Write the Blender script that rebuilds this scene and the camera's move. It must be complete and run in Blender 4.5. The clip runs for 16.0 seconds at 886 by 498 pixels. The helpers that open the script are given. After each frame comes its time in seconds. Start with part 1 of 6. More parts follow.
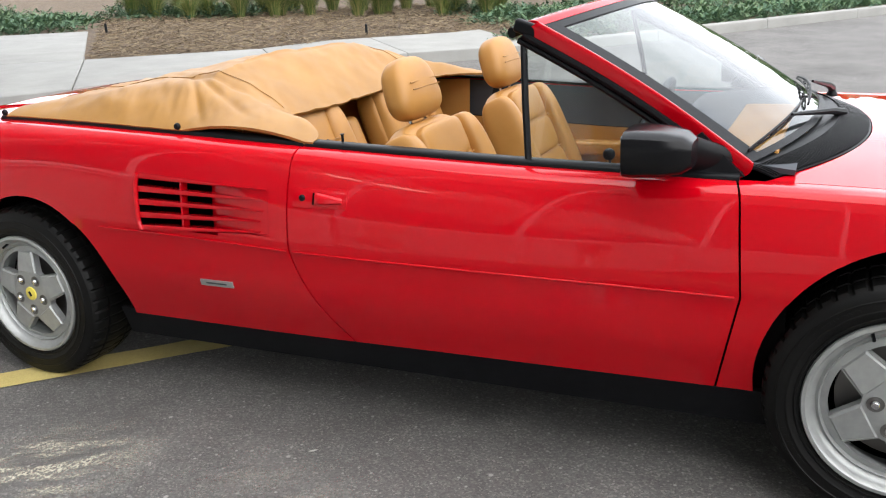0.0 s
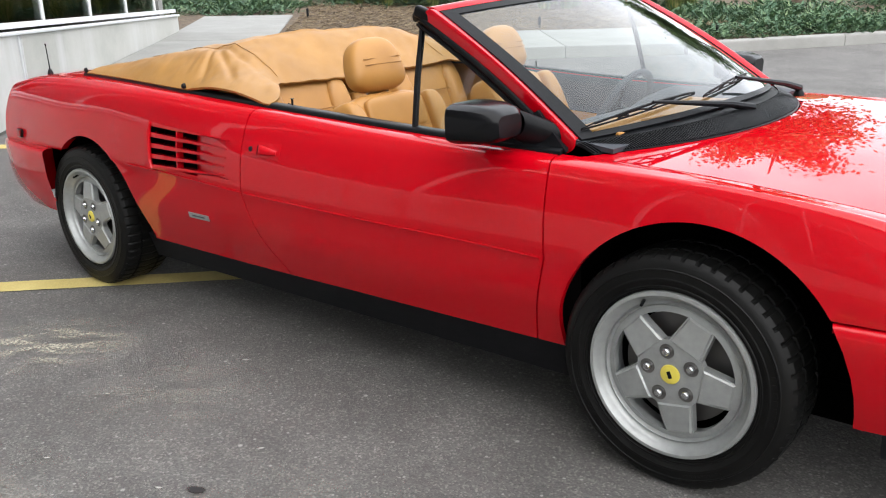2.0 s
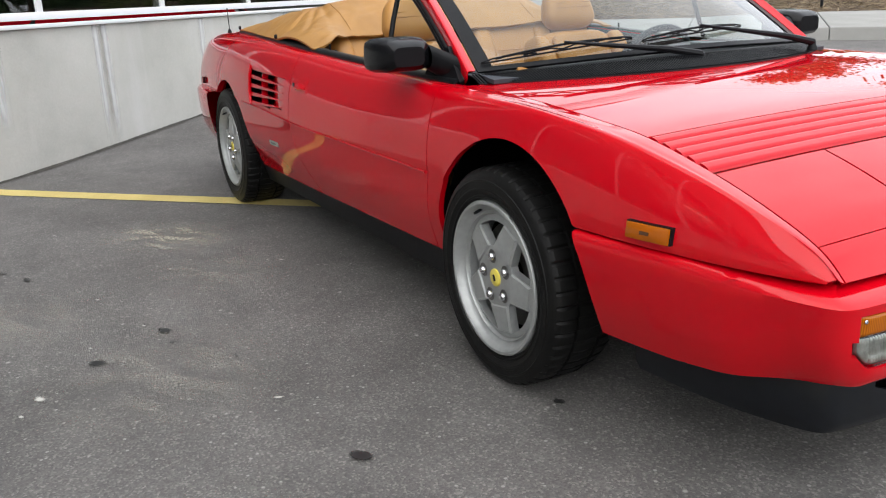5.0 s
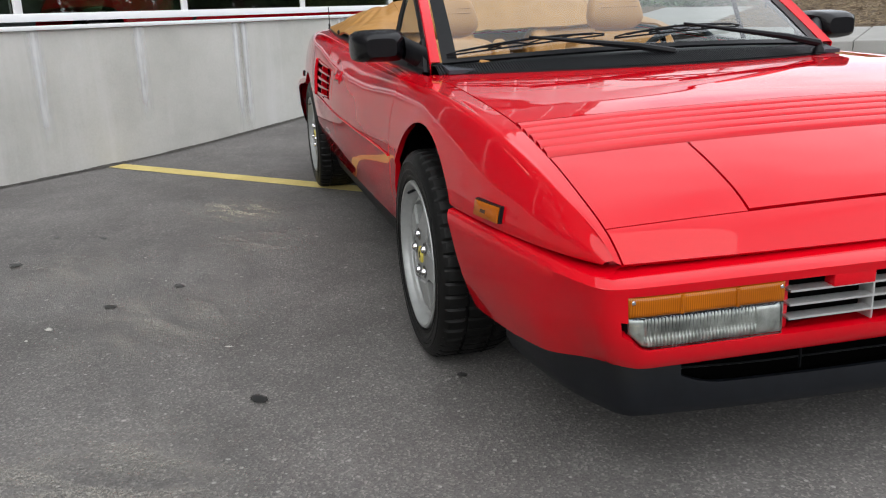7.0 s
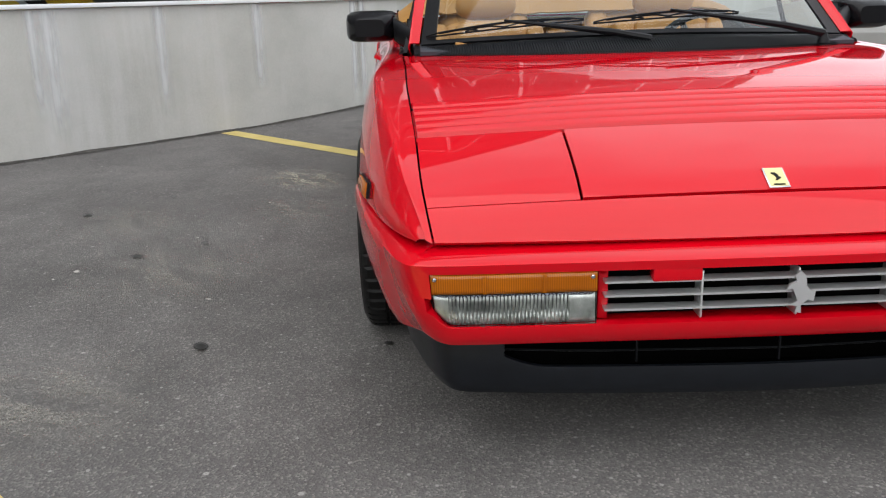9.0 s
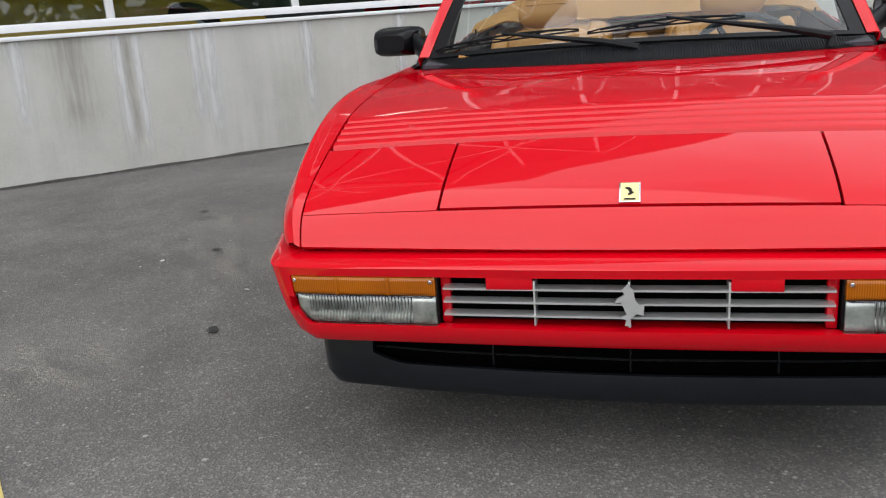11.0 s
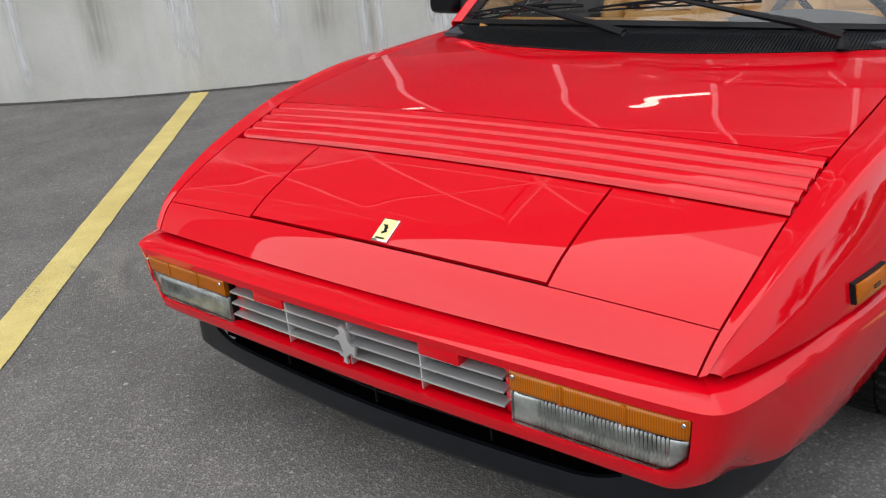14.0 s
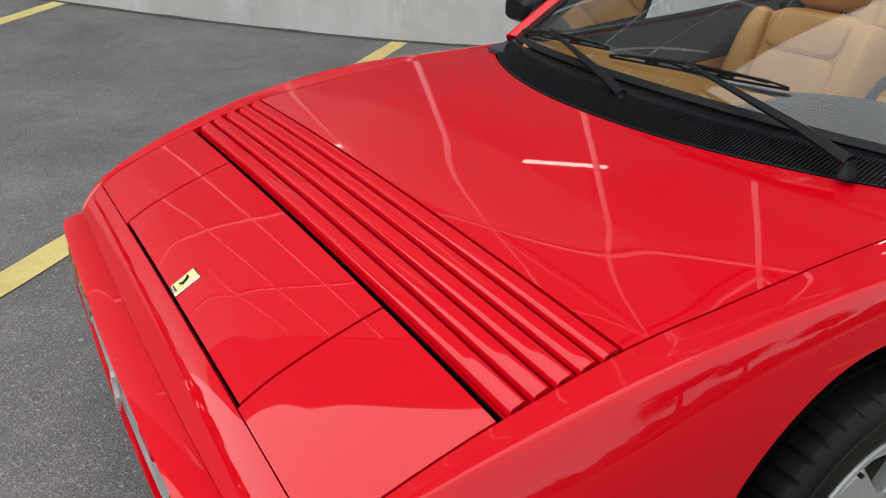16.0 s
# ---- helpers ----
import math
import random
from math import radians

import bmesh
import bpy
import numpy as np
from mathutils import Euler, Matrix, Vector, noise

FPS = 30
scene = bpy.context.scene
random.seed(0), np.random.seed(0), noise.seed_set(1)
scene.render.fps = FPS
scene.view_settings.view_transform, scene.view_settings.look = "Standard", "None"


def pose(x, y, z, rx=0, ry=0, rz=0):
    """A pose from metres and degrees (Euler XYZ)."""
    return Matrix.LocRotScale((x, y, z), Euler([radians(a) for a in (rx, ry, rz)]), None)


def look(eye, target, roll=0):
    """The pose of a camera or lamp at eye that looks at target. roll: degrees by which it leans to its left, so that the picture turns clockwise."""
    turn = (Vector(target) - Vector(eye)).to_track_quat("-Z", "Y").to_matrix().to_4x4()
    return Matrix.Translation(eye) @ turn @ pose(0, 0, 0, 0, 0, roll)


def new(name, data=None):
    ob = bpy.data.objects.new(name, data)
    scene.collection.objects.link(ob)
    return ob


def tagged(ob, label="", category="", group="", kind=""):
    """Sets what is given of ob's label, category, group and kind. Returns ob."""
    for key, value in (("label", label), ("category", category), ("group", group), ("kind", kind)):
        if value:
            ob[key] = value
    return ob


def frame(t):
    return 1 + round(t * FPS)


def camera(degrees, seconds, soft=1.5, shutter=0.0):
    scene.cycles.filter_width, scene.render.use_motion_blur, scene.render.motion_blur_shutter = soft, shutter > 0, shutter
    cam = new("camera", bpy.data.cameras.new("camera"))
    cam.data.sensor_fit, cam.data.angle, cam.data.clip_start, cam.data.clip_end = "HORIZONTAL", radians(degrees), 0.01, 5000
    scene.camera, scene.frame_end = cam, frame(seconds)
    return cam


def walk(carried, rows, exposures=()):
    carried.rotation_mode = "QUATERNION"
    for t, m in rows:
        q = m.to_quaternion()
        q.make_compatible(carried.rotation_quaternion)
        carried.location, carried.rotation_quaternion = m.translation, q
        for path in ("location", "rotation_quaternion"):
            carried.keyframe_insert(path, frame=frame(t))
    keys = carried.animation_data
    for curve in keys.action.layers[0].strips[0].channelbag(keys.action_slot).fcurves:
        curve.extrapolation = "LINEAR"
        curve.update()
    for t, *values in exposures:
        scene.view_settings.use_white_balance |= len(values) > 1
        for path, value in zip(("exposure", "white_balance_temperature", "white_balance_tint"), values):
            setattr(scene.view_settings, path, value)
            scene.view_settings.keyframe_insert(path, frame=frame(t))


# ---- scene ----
cam = camera(55.2, 16.0, 1.15)
METRES, EYE, TILT, LEAN, TURN = 6.817, 1.288, 0.0, 0.0, 22.8
PATH = [
    (0, (-0.175, -2.729, 1.228), (-1.001, -1.007, 0.632), -3.6),
    (0.5, (0.041, -2.669, 1.196), (-0.859, -0.985, 0.604), -2.9),
    (1, (0.276, -2.606, 1.197), (-0.721, -0.974, 0.613), -2.0),
    (1.5, (0.55, -2.597, 1.18), (-0.59, -1.06, 0.6), -1.8),
    (2, (0.777, -2.568, 1.174), (-0.463, -1.111, 0.589), -2.1),
    (2.5, (0.993, -2.467, 1.162), (-0.344, -1.099, 0.577), -2.3),
    (3, (1.198, -2.42, 1.135), (-0.228, -1.141, 0.561), -2.0),
    (3.5, (1.391, -2.354, 1.104), (-0.106, -1.159, 0.531), -2.2),
    (4, (1.495, -2.21, 1.067), (-0.077, -1.114, 0.494), -2.6),
    (4.5, (1.628, -2.076, 1.04), (-0.012, -1.08, 0.476), -2.6),
    (4.7, (1.708, -2.024, 1.027), (0.041, -1.074, 0.464), -2.8),
    (6.8, (2.225, -1.395, 0.948), (0.373, -0.908, 0.369), -2.1),
    (7, (2.241, -1.341, 0.944), (0.371, -0.877, 0.406), -2.3),
    (7.5, (2.247, -1.177, 0.933), (0.368, -0.738, 0.409), -2.5),
    (8, (2.262, -1.04, 0.929), (0.358, -0.711, 0.412), -2.3),
    (8.5, (2.344, -0.891, 0.922), (0.436, -0.694, 0.353), -1.6),
    (8.7, (2.393, -0.82, 0.926), (0.482, -0.676, 0.356), -1.5),
    (10.8, (2.496, -0.015, 0.967), (0.629, -0.467, 0.41), -4.0),
    (11, (2.502, 0.03, 0.958), (0.636, -0.435, 0.409), -4.1),
    (11.5, (2.445, 0.23, 0.946), (0.593, -0.287, 0.397), -3.5),
    (12, (2.406, 0.423, 0.984), (0.599, -0.234, 0.432), -3.8),
    (12.5, (2.395, 0.642, 1.023), (0.662, -0.187, 0.467), -4.0),
    (13, (2.304, 0.823, 1.065), (0.673, -0.154, 0.444), -4.0),
    (13.5, (2.108, 0.977, 1.117), (0.576, -0.115, 0.441), -4.8),
    (14, (1.945, 1.097, 1.164), (0.532, -0.102, 0.412), -5.3),
    (14.5, (1.769, 1.234, 1.218), (0.482, -0.074, 0.422), -2.9),
    (15, (1.567, 1.296, 1.233), (0.401, -0.107, 0.414), -3.2),
    (15.5, (1.322, 1.336, 1.270), (0.286, -0.154, 0.430), -1.2),
    (16, (1.098, 1.410, 1.274), (0.191, -0.163, 0.436), 0.2),
]
walk(cam, [(t, look(eye, target, roll)) for t, eye, target, roll in PATH],
     exposures=[(0.0, 1.88), (1.5, 1.82), (3.5, 1.64), (7.0, 1.28), (11.0, 1.16), (12.5, 1.16), (14.5, 1.18), (16.0, 1.08)])


# ---------------------------------------------------------------- light
SUN_EL, SUN_AZ = radians(50), radians(128)
world = bpy.data.worlds.new("sky")
scene.world = world
world.use_nodes = True
wt = world.node_tree
wt.nodes.clear()


def wnode(kind, **kw):
    n = wt.nodes.new(kind)
    for key, value in kw.items():
        n.inputs[key].default_value = value
    return n


sky = wt.nodes.new("ShaderNodeTexSky")
sky.sky_type = "NISHITA"
sky.sun_disc = False
sky.sun_elevation, sky.sun_rotation = SUN_EL, SUN_AZ
sky_dim = wnode("ShaderNodeVectorMath")
sky_dim.operation = "SCALE"
sky_dim.inputs["Scale"].default_value = 0.10
coord = wt.nodes.new("ShaderNodeTexCoord")
squash = wnode("ShaderNodeMapping", Scale=(1.0, 1.0, 2.2))
puffs = wnode("ShaderNodeTexNoise", Scale=2.3, Detail=7.0, Roughness=0.58)
cover = wt.nodes.new("ShaderNodeValToRGB")
cover.color_ramp.elements[0].position, cover.color_ramp.elements[1].position = 0.20, 0.45
shade = wt.nodes.new("ShaderNodeValToRGB")
shade.color_ramp.elements[0].position, shade.color_ramp.elements[0].color = 0.38, (0.86, 0.89, 0.94, 1)
shade.color_ramp.elements[1].position, shade.color_ramp.elements[1].color = 0.70, (0.52, 0.55, 0.60, 1)
# the thin cloud is brighter low down than overhead
height = wt.nodes.new("ShaderNodeSeparateXYZ")
fall = wt.nodes.new("ShaderNodeMapRange")
fall.inputs["From Min"].default_value, fall.inputs["From Max"].default_value = 0.0, 0.9
fall.inputs["To Min"].default_value, fall.inputs["To Max"].default_value = 0.97, 0.86
both = wt.nodes.new("ShaderNodeMix")
both.data_type = "RGBA"
back = wnode("ShaderNodeBackground", Strength=1.0)
out = wt.nodes.new("ShaderNodeOutputWorld")
for a, b in ((coord.outputs["Generated"], squash.inputs["Vector"]), (squash.outputs["Vector"], puffs.inputs["Vector"]),
             (puffs.outputs["Fac"], cover.inputs["Fac"]), (puffs.outputs["Fac"], shade.inputs["Fac"]),
             (sky.outputs["Color"], sky_dim.inputs[0]), (sky_dim.outputs["Vector"], both.inputs["A"]), (shade.outputs["Color"], both.inputs["B"]),
             (cover.outputs["Color"], both.inputs["Factor"]), (both.outputs["Result"], back.inputs["Color"]),
             (back.outputs["Background"], out.inputs["Surface"])):
    wt.links.new(a, b)
wt.links.new(coord.outputs["Generated"], height.inputs["Vector"])
wt.links.new(height.outputs["Z"], fall.inputs["Value"])
wt.links.new(fall.outputs["Result"], back.inputs["Strength"])
sun = new("sun", bpy.data.lights.new("sun", "SUN"))
sun.data.energy, sun.data.angle, sun.data.color = 1.15, radians(110), (1.0, 0.96, 0.9)
sun.matrix_world = look((math.sin(SUN_AZ) * 20, math.cos(SUN_AZ) * 20, 20 * math.tan(SUN_EL)), (0, 0, 0))


# ---------------------------------------------------------------- materials
def material(name, color, rough=0.5, metal=0.0, **kw):
    m = bpy.data.materials.new(name)
    m.use_nodes = True
    b = m.node_tree.nodes["Principled BSDF"]
    b.inputs["Base Color"].default_value = (*color, 1)
    b.inputs["Roughness"].default_value, b.inputs["Metallic"].default_value = rough, metal
    for key, value in kw.items():
        b.inputs[key.replace("_", " ")].default_value = value
    return m


def node(m, kind, **kw):
    n = m.node_tree.nodes.new(kind)
    for key, value in kw.items():
        n.inputs[key.replace("_", " ")].default_value = value
    return n


def link(m, a, b):
    m.node_tree.links.new(a, b)


def textured(name, colors, rough, scale, detail=6, bump=0.2, bump_scale=None, fine=None, metal=0.0, stretch=(1, 1, 1), distance=0.01, **kw):
    """A surface whose colour runs over a ramp of noise at one scale, with fine grain and bump at another."""
    m = material(name, colors[0], rough, metal, **kw)
    b = m.node_tree.nodes["Principled BSDF"]
    c = node(m, "ShaderNodeTexCoord")
    mp = node(m, "ShaderNodeMapping", Scale=stretch)
    link(m, c.outputs["Object"], mp.inputs["Vector"])
    n = node(m, "ShaderNodeTexNoise", Scale=scale, Detail=detail, Roughness=0.6)
    link(m, mp.outputs["Vector"], n.inputs["Vector"])
    ramp = node(m, "ShaderNodeValToRGB")
    e = ramp.color_ramp.elements
    e[0].position, e[1].position = 0.3, 0.7
    e[0].color, e[1].color = (*colors[0], 1), (*colors[-1], 1)
    for i, col in enumerate(colors[1:-1]):
        k = e.new(0.3 + 0.4 * (i + 1) / (len(colors) - 1))
        k.color = (*col, 1)
    link(m, n.outputs["Fac"], ramp.inputs["Fac"])
    g = node(m, "ShaderNodeTexNoise", Scale=bump_scale or scale * 12, Detail=4, Roughness=0.7)
    link(m, mp.outputs["Vector"], g.inputs["Vector"])
    result = ramp.outputs["Color"]
    if fine:
        mix = node(m, "ShaderNodeMix")
        mix.data_type, mix.blend_type = "RGBA", "OVERLAY"
        mix.inputs["Factor"].default_value = fine
        link(m, result, mix.inputs["A"])
        link(m, g.outputs["Fac"], mix.inputs["B"])
        result = mix.outputs["Result"]
    link(m, result, b.inputs["Base Color"])
    bp = node(m, "ShaderNodeBump", Strength=bump, Distance=distance)
    link(m, g.outputs["Fac"], bp.inputs["Height"])
    link(m, bp.outputs["Normal"], b.inputs["Normal"])
    return m


RED = material("red_paint", (0.50, 0.0011, 0.0075), 0.35, Coat_Weight=1.0, Coat_Roughness=0.012, Coat_IOR=1.42, Specular_IOR_Level=0.0)
BLACK = material("black_gap", (0.002, 0.002, 0.002), 0.9, Specular_IOR_Level=0.0)
PLASTIC = textured("black_plastic", [(0.0045, 0.005, 0.006), (0.008, 0.0085, 0.010)], 0.38, 30, bump=0.05, bump_scale=900, Specular_IOR_Level=0.13)
LIP = textured("blue_black_plastic", [(0.0035, 0.0045, 0.0065), (0.006, 0.0075, 0.0105)], 0.36, 30, bump=0.05, bump_scale=900, Specular_IOR_Level=0.34)
RUBBER = textured("tyre_rubber", [(0.003, 0.003, 0.003), (0.007, 0.007, 0.0068)], 0.44, 9, bump=0.10, bump_scale=300, Specular_IOR_Level=0.17)
SILVER = textured("silver_wheel_paint", [(0.30, 0.31, 0.305), (0.36, 0.37, 0.365)], 0.34, 40, metal=0.35, bump=0.02, bump_scale=1500)
CHROME = material("chrome", (0.58, 0.58, 0.59), 0.18, 1.0)
YELLOW = material("yellow_enamel", (0.70, 0.58, 0.09), 0.3)
CREAM = material("pale_yellow_enamel", (0.66, 0.58, 0.27), 0.3)
TAN = textured("tan_leather", [(0.40, 0.188, 0.043), (0.46, 0.225, 0.057)], 0.46, 6, bump=0.10, bump_scale=420, distance=0.002)
CANVAS = textured("tan_vinyl_cover", [(0.285, 0.136, 0.027), (0.37, 0.185, 0.043)], 0.5, 5, bump=0.10, bump_scale=500, distance=0.002)
CHARCOAL = textured("charcoal_leather", [(0.022, 0.027, 0.036), (0.034, 0.040, 0.050)], 0.62, 9, bump=0.0, bump_scale=160, distance=0.002)


def amber_lens():
    """Moulded amber plastic: fine upright flutes under a smooth face."""
    m = material("amber_lens", (0.30, 0.075, 0.001), 0.16, Specular_IOR_Level=0.35)
    p = m.node_tree.nodes["Principled BSDF"]
    c = node(m, "ShaderNodeTexCoord")
    w = node(m, "ShaderNodeTexWave", Scale=75.0, Distortion=0.3, Detail=1.0)
    w.bands_direction = "Y"
    link(m, c.outputs["Object"], w.inputs["Vector"])
    n = node(m, "ShaderNodeTexNoise", Scale=14.0, Detail=3.0)
    link(m, c.outputs["Object"], n.inputs["Vector"])
    mul = node(m, "ShaderNodeMath")
    mul.operation = "MULTIPLY"
    link(m, w.outputs["Fac"], mul.inputs[0])
    link(m, n.outputs["Fac"], mul.inputs[1])
    ramp = node(m, "ShaderNodeValToRGB")
    e = ramp.color_ramp.elements
    e[0].position, e[0].color = 0.1, (0.25, 0.062, 0.0008, 1)
    e[1].position, e[1].color = 0.6, (0.38, 0.105, 0.0015, 1)
    link(m, mul.outputs[0], ramp.inputs["Fac"])
    link(m, ramp.outputs["Color"], p.inputs["Base Color"])
    bp = node(m, "ShaderNodeBump", Strength=0.10, Distance=0.002)
    link(m, w.outputs["Fac"], bp.inputs["Height"])
    link(m, bp.outputs["Normal"], p.inputs["Normal"])
    return m


AMBER = amber_lens()
MARKER = material("marker_amber", (0.36, 0.088, 0.0012), 0.16, Specular_IOR_Level=0.35)


def clear_glass(name, tint, strength=1.0):
    """A thin pane: see-through, with mirror-like reflections that grow towards grazing angles."""
    m = bpy.data.materials.new(name)
    m.use_nodes = True
    t = m.node_tree
    t.nodes.clear()
    o, mix = t.nodes.new("ShaderNodeOutputMaterial"), t.nodes.new("ShaderNodeMixShader")
    see, shine = t.nodes.new("ShaderNodeBsdfTransparent"), t.nodes.new("ShaderNodeBsdfGlossy")
    fres, gain = t.nodes.new("ShaderNodeFresnel"), t.nodes.new("ShaderNodeMath")
    see.inputs["Color"].default_value = (*tint, 1)
    shine.inputs["Roughness"].default_value = 0.0
    fres.inputs["IOR"].default_value = 1.52
    gain.operation, gain.use_clamp = "MULTIPLY", True
    gain.inputs[1].default_value = strength
    t.links.new(fres.outputs[0], gain.inputs[0])
    t.links.new(gain.outputs[0], mix.inputs[0])
    t.links.new(see.outputs[0], mix.inputs[1])
    t.links.new(shine.outputs[0], mix.inputs[2])
    t.links.new(mix.outputs[0], o.inputs["Surface"])
    return m


LENS = clear_glass("clear_lens", (0.88, 0.90, 0.88), 1.2)
GLASS = clear_glass("windscreen_glass", (0.80, 0.86, 0.84), 1.5)


def asphalt():
    m = textured("asphalt", [(0.092, 0.088, 0.084), (0.123, 0.118, 0.113), (0.158, 0.152, 0.145)], 0.82, 1.1, detail=11, bump=0.0, bump_scale=140)
    p = m.node_tree.nodes["Principled BSDF"]
    base = p.inputs["Base Color"].links[0].from_socket
    c = node(m, "ShaderNodeTexCoord")
    cells = node(m, "ShaderNodeTexVoronoi", Scale=190.0, Randomness=1.0)
    link(m, c.outputs["Object"], cells.inputs["Vector"])
    split = node(m, "ShaderNodeSeparateColor")
    link(m, cells.outputs["Color"], split.inputs["Color"])
    tone = node(m, "ShaderNodeValToRGB")
    e = tone.color_ramp.elements
    e[0].position, e[0].color = 0.0, (0.42, 0.42, 0.42, 1)
    e[1].position, e[1].color = 1.0, (1.9, 1.85, 1.8, 1)
    k = e.new(0.80)
    k.color = (1.02, 1.0, 1.0, 1)
    k = e.new(0.93)
    k.color = (1.6, 1.58, 1.55, 1)
    link(m, split.outputs["Red"], tone.inputs["Fac"])
    mul = node(m, "ShaderNodeMix")
    mul.data_type, mul.blend_type = "RGBA", "MULTIPLY"
    mul.inputs["Factor"].default_value = 0.64
    link(m, base, mul.inputs["A"])
    link(m, tone.outputs["Color"], mul.inputs["B"])
    # worn and oily patches a hand to a foot across
    blot = node(m, "ShaderNodeTexNoise", Scale=5.5, Detail=5.0, Roughness=0.65)
    link(m, c.outputs["Object"], blot.inputs["Vector"])
    blot_tone = node(m, "ShaderNodeMapRange")
    blot_tone.inputs["From Min"].default_value, blot_tone.inputs["From Max"].default_value = 0.30, 0.70
    blot_tone.inputs["To Min"].default_value, blot_tone.inputs["To Max"].default_value = 0.87, 1.16
    link(m, blot.outputs["Fac"], blot_tone.inputs["Value"])
    worn = node(m, "ShaderNodeVectorMath")
    worn.operation = "SCALE"
    link(m, mul.outputs["Result"], worn.inputs[0])
    link(m, blot_tone.outputs["Result"], worn.inputs["Scale"])
    # sparse pale chips
    chips = node(m, "ShaderNodeTexVoronoi", Scale=7.0, Randomness=1.0)
    warp = node(m, "ShaderNodeTexNoise", Scale=22.0, Detail=3.0)
    add = node(m, "ShaderNodeVectorMath")
    add.operation = "MULTIPLY_ADD"
    add.inputs[1].default_value = (0.09, 0.09, 0.09)
    link(m, warp.outputs["Color"], add.inputs[0])
    link(m, c.outputs["Object"], add.inputs[2])
    link(m, add.outputs["Vector"], chips.inputs["Vector"])
    near = node(m, "ShaderNodeMapRange")
    near.inputs["From Min"].default_value, near.inputs["From Max"].default_value = 0.06, 0.035
    link(m, chips.outputs["Distance"], near.inputs["Value"])
    pale = node(m, "ShaderNodeMix")
    pale.data_type = "RGBA"
    pale.inputs["B"].default_value = (0.30, 0.29, 0.275, 1)
    link(m, near.outputs["Result"], pale.inputs["Factor"])
    link(m, worn.outputs["Vector"], pale.inputs["A"])
    # small pale stones showing in the worn surface
    grit = node(m, "ShaderNodeTexVoronoi", Scale=24.0, Randomness=1.0)
    link(m, c.outputs["Object"], grit.inputs["Vector"])
    small = node(m, "ShaderNodeMapRange")
    small.inputs["From Min"].default_value, small.inputs["From Max"].default_value = 0.125, 0.085
    small.inputs["To Max"].default_value = 0.85
    link(m, grit.outputs["Distance"], small.inputs["Value"])
    stones = node(m, "ShaderNodeMix")
    stones.data_type = "RGBA"
    stones.inputs["B"].default_value = (0.29, 0.282, 0.268, 1)
    link(m, small.outputs["Result"], stones.inputs["Factor"])
    link(m, pale.outputs["Result"], stones.inputs["A"])
    link(m, stones.outputs["Result"], p.inputs["Base Color"])
    bp = node(m, "ShaderNodeBump", Strength=0.55, Distance=0.004)
    link(m, cells.outputs["Distance"], bp.inputs["Height"])
    link(m, bp.outputs["Normal"], p.inputs["Normal"])
    return m


ASPHALT = asphalt()


def concrete_wall():
    """Board-cast concrete: clouded, with faint run-off down its face and pits."""
    m = textured("concrete_wall", [(0.34, 0.34, 0.312), (0.42, 0.417, 0.388), (0.475, 0.472, 0.445)], 0.8, 1.3, detail=8, bump=0.18, bump_scale=70, fine=0.12)
    p = m.node_tree.nodes["Principled BSDF"]
    base = p.inputs["Base Color"].links[0].from_socket
    c = node(m, "ShaderNodeTexCoord")
    mp = node(m, "ShaderNodeMapping", Scale=(2.2, 2.2, 0.20))
    link(m, c.outputs["Object"], mp.inputs["Vector"])
    n = node(m, "ShaderNodeTexNoise", Scale=1.0, Detail=6.0, Roughness=0.62)
    link(m, mp.outputs["Vector"], n.inputs["Vector"])
    r = node(m, "ShaderNodeMapRange")
    r.inputs["From Min"].default_value, r.inputs["From Max"].default_value = 0.50, 0.85
    link(m, n.outputs["Fac"], r.inputs["Value"])
    mix = node(m, "ShaderNodeMix")
    mix.data_type = "RGBA"
    mix.inputs["B"].default_value = (0.56, 0.56, 0.56, 1)
    link(m, r.outputs["Result"], mix.inputs["Factor"])
    link(m, base, mix.inputs["A"])
    link(m, mix.outputs["Result"], p.inputs["Base Color"])
    return m


CONCRETE = concrete_wall()
KERB = textured("kerb_concrete", [(0.22, 0.217, 0.205), (0.28, 0.277, 0.262)], 0.85, 2.0, bump=0.2, bump_scale=120, fine=0.2)
MULCH = textured("mulch", [(0.055, 0.037, 0.023), (0.10, 0.070, 0.044), (0.155, 0.112, 0.072)], 0.95, 9, bump=0.8, bump_scale=60, fine=0.5, stretch=(1, 1, 1))
PAINTLINE = textured("yellow_line_paint", [(0.47, 0.37, 0.12), (0.60, 0.49, 0.18)], 0.75, 5, bump=0.35, bump_scale=160, fine=0.35)
WHITE = material("white_window_frame", (0.72, 0.73, 0.74), 0.4)
SHOPGLASS = material("dark_window_glass", (0.02, 0.024, 0.026), 0.03, Specular_IOR_Level=0.8)
SHOWGLASS = clear_glass("showroom_glass", (0.62, 0.66, 0.65), 1.5)
PLASTER = textured("white_plaster", [(0.62, 0.62, 0.60), (0.72, 0.72, 0.70)], 0.8, 1.5, bump=0.05, bump_scale=60)
DARKWALL = textured("grey_showroom_wall", [(0.10, 0.105, 0.11), (0.15, 0.155, 0.16)], 0.7, 1.2, bump=0.05, bump_scale=60)


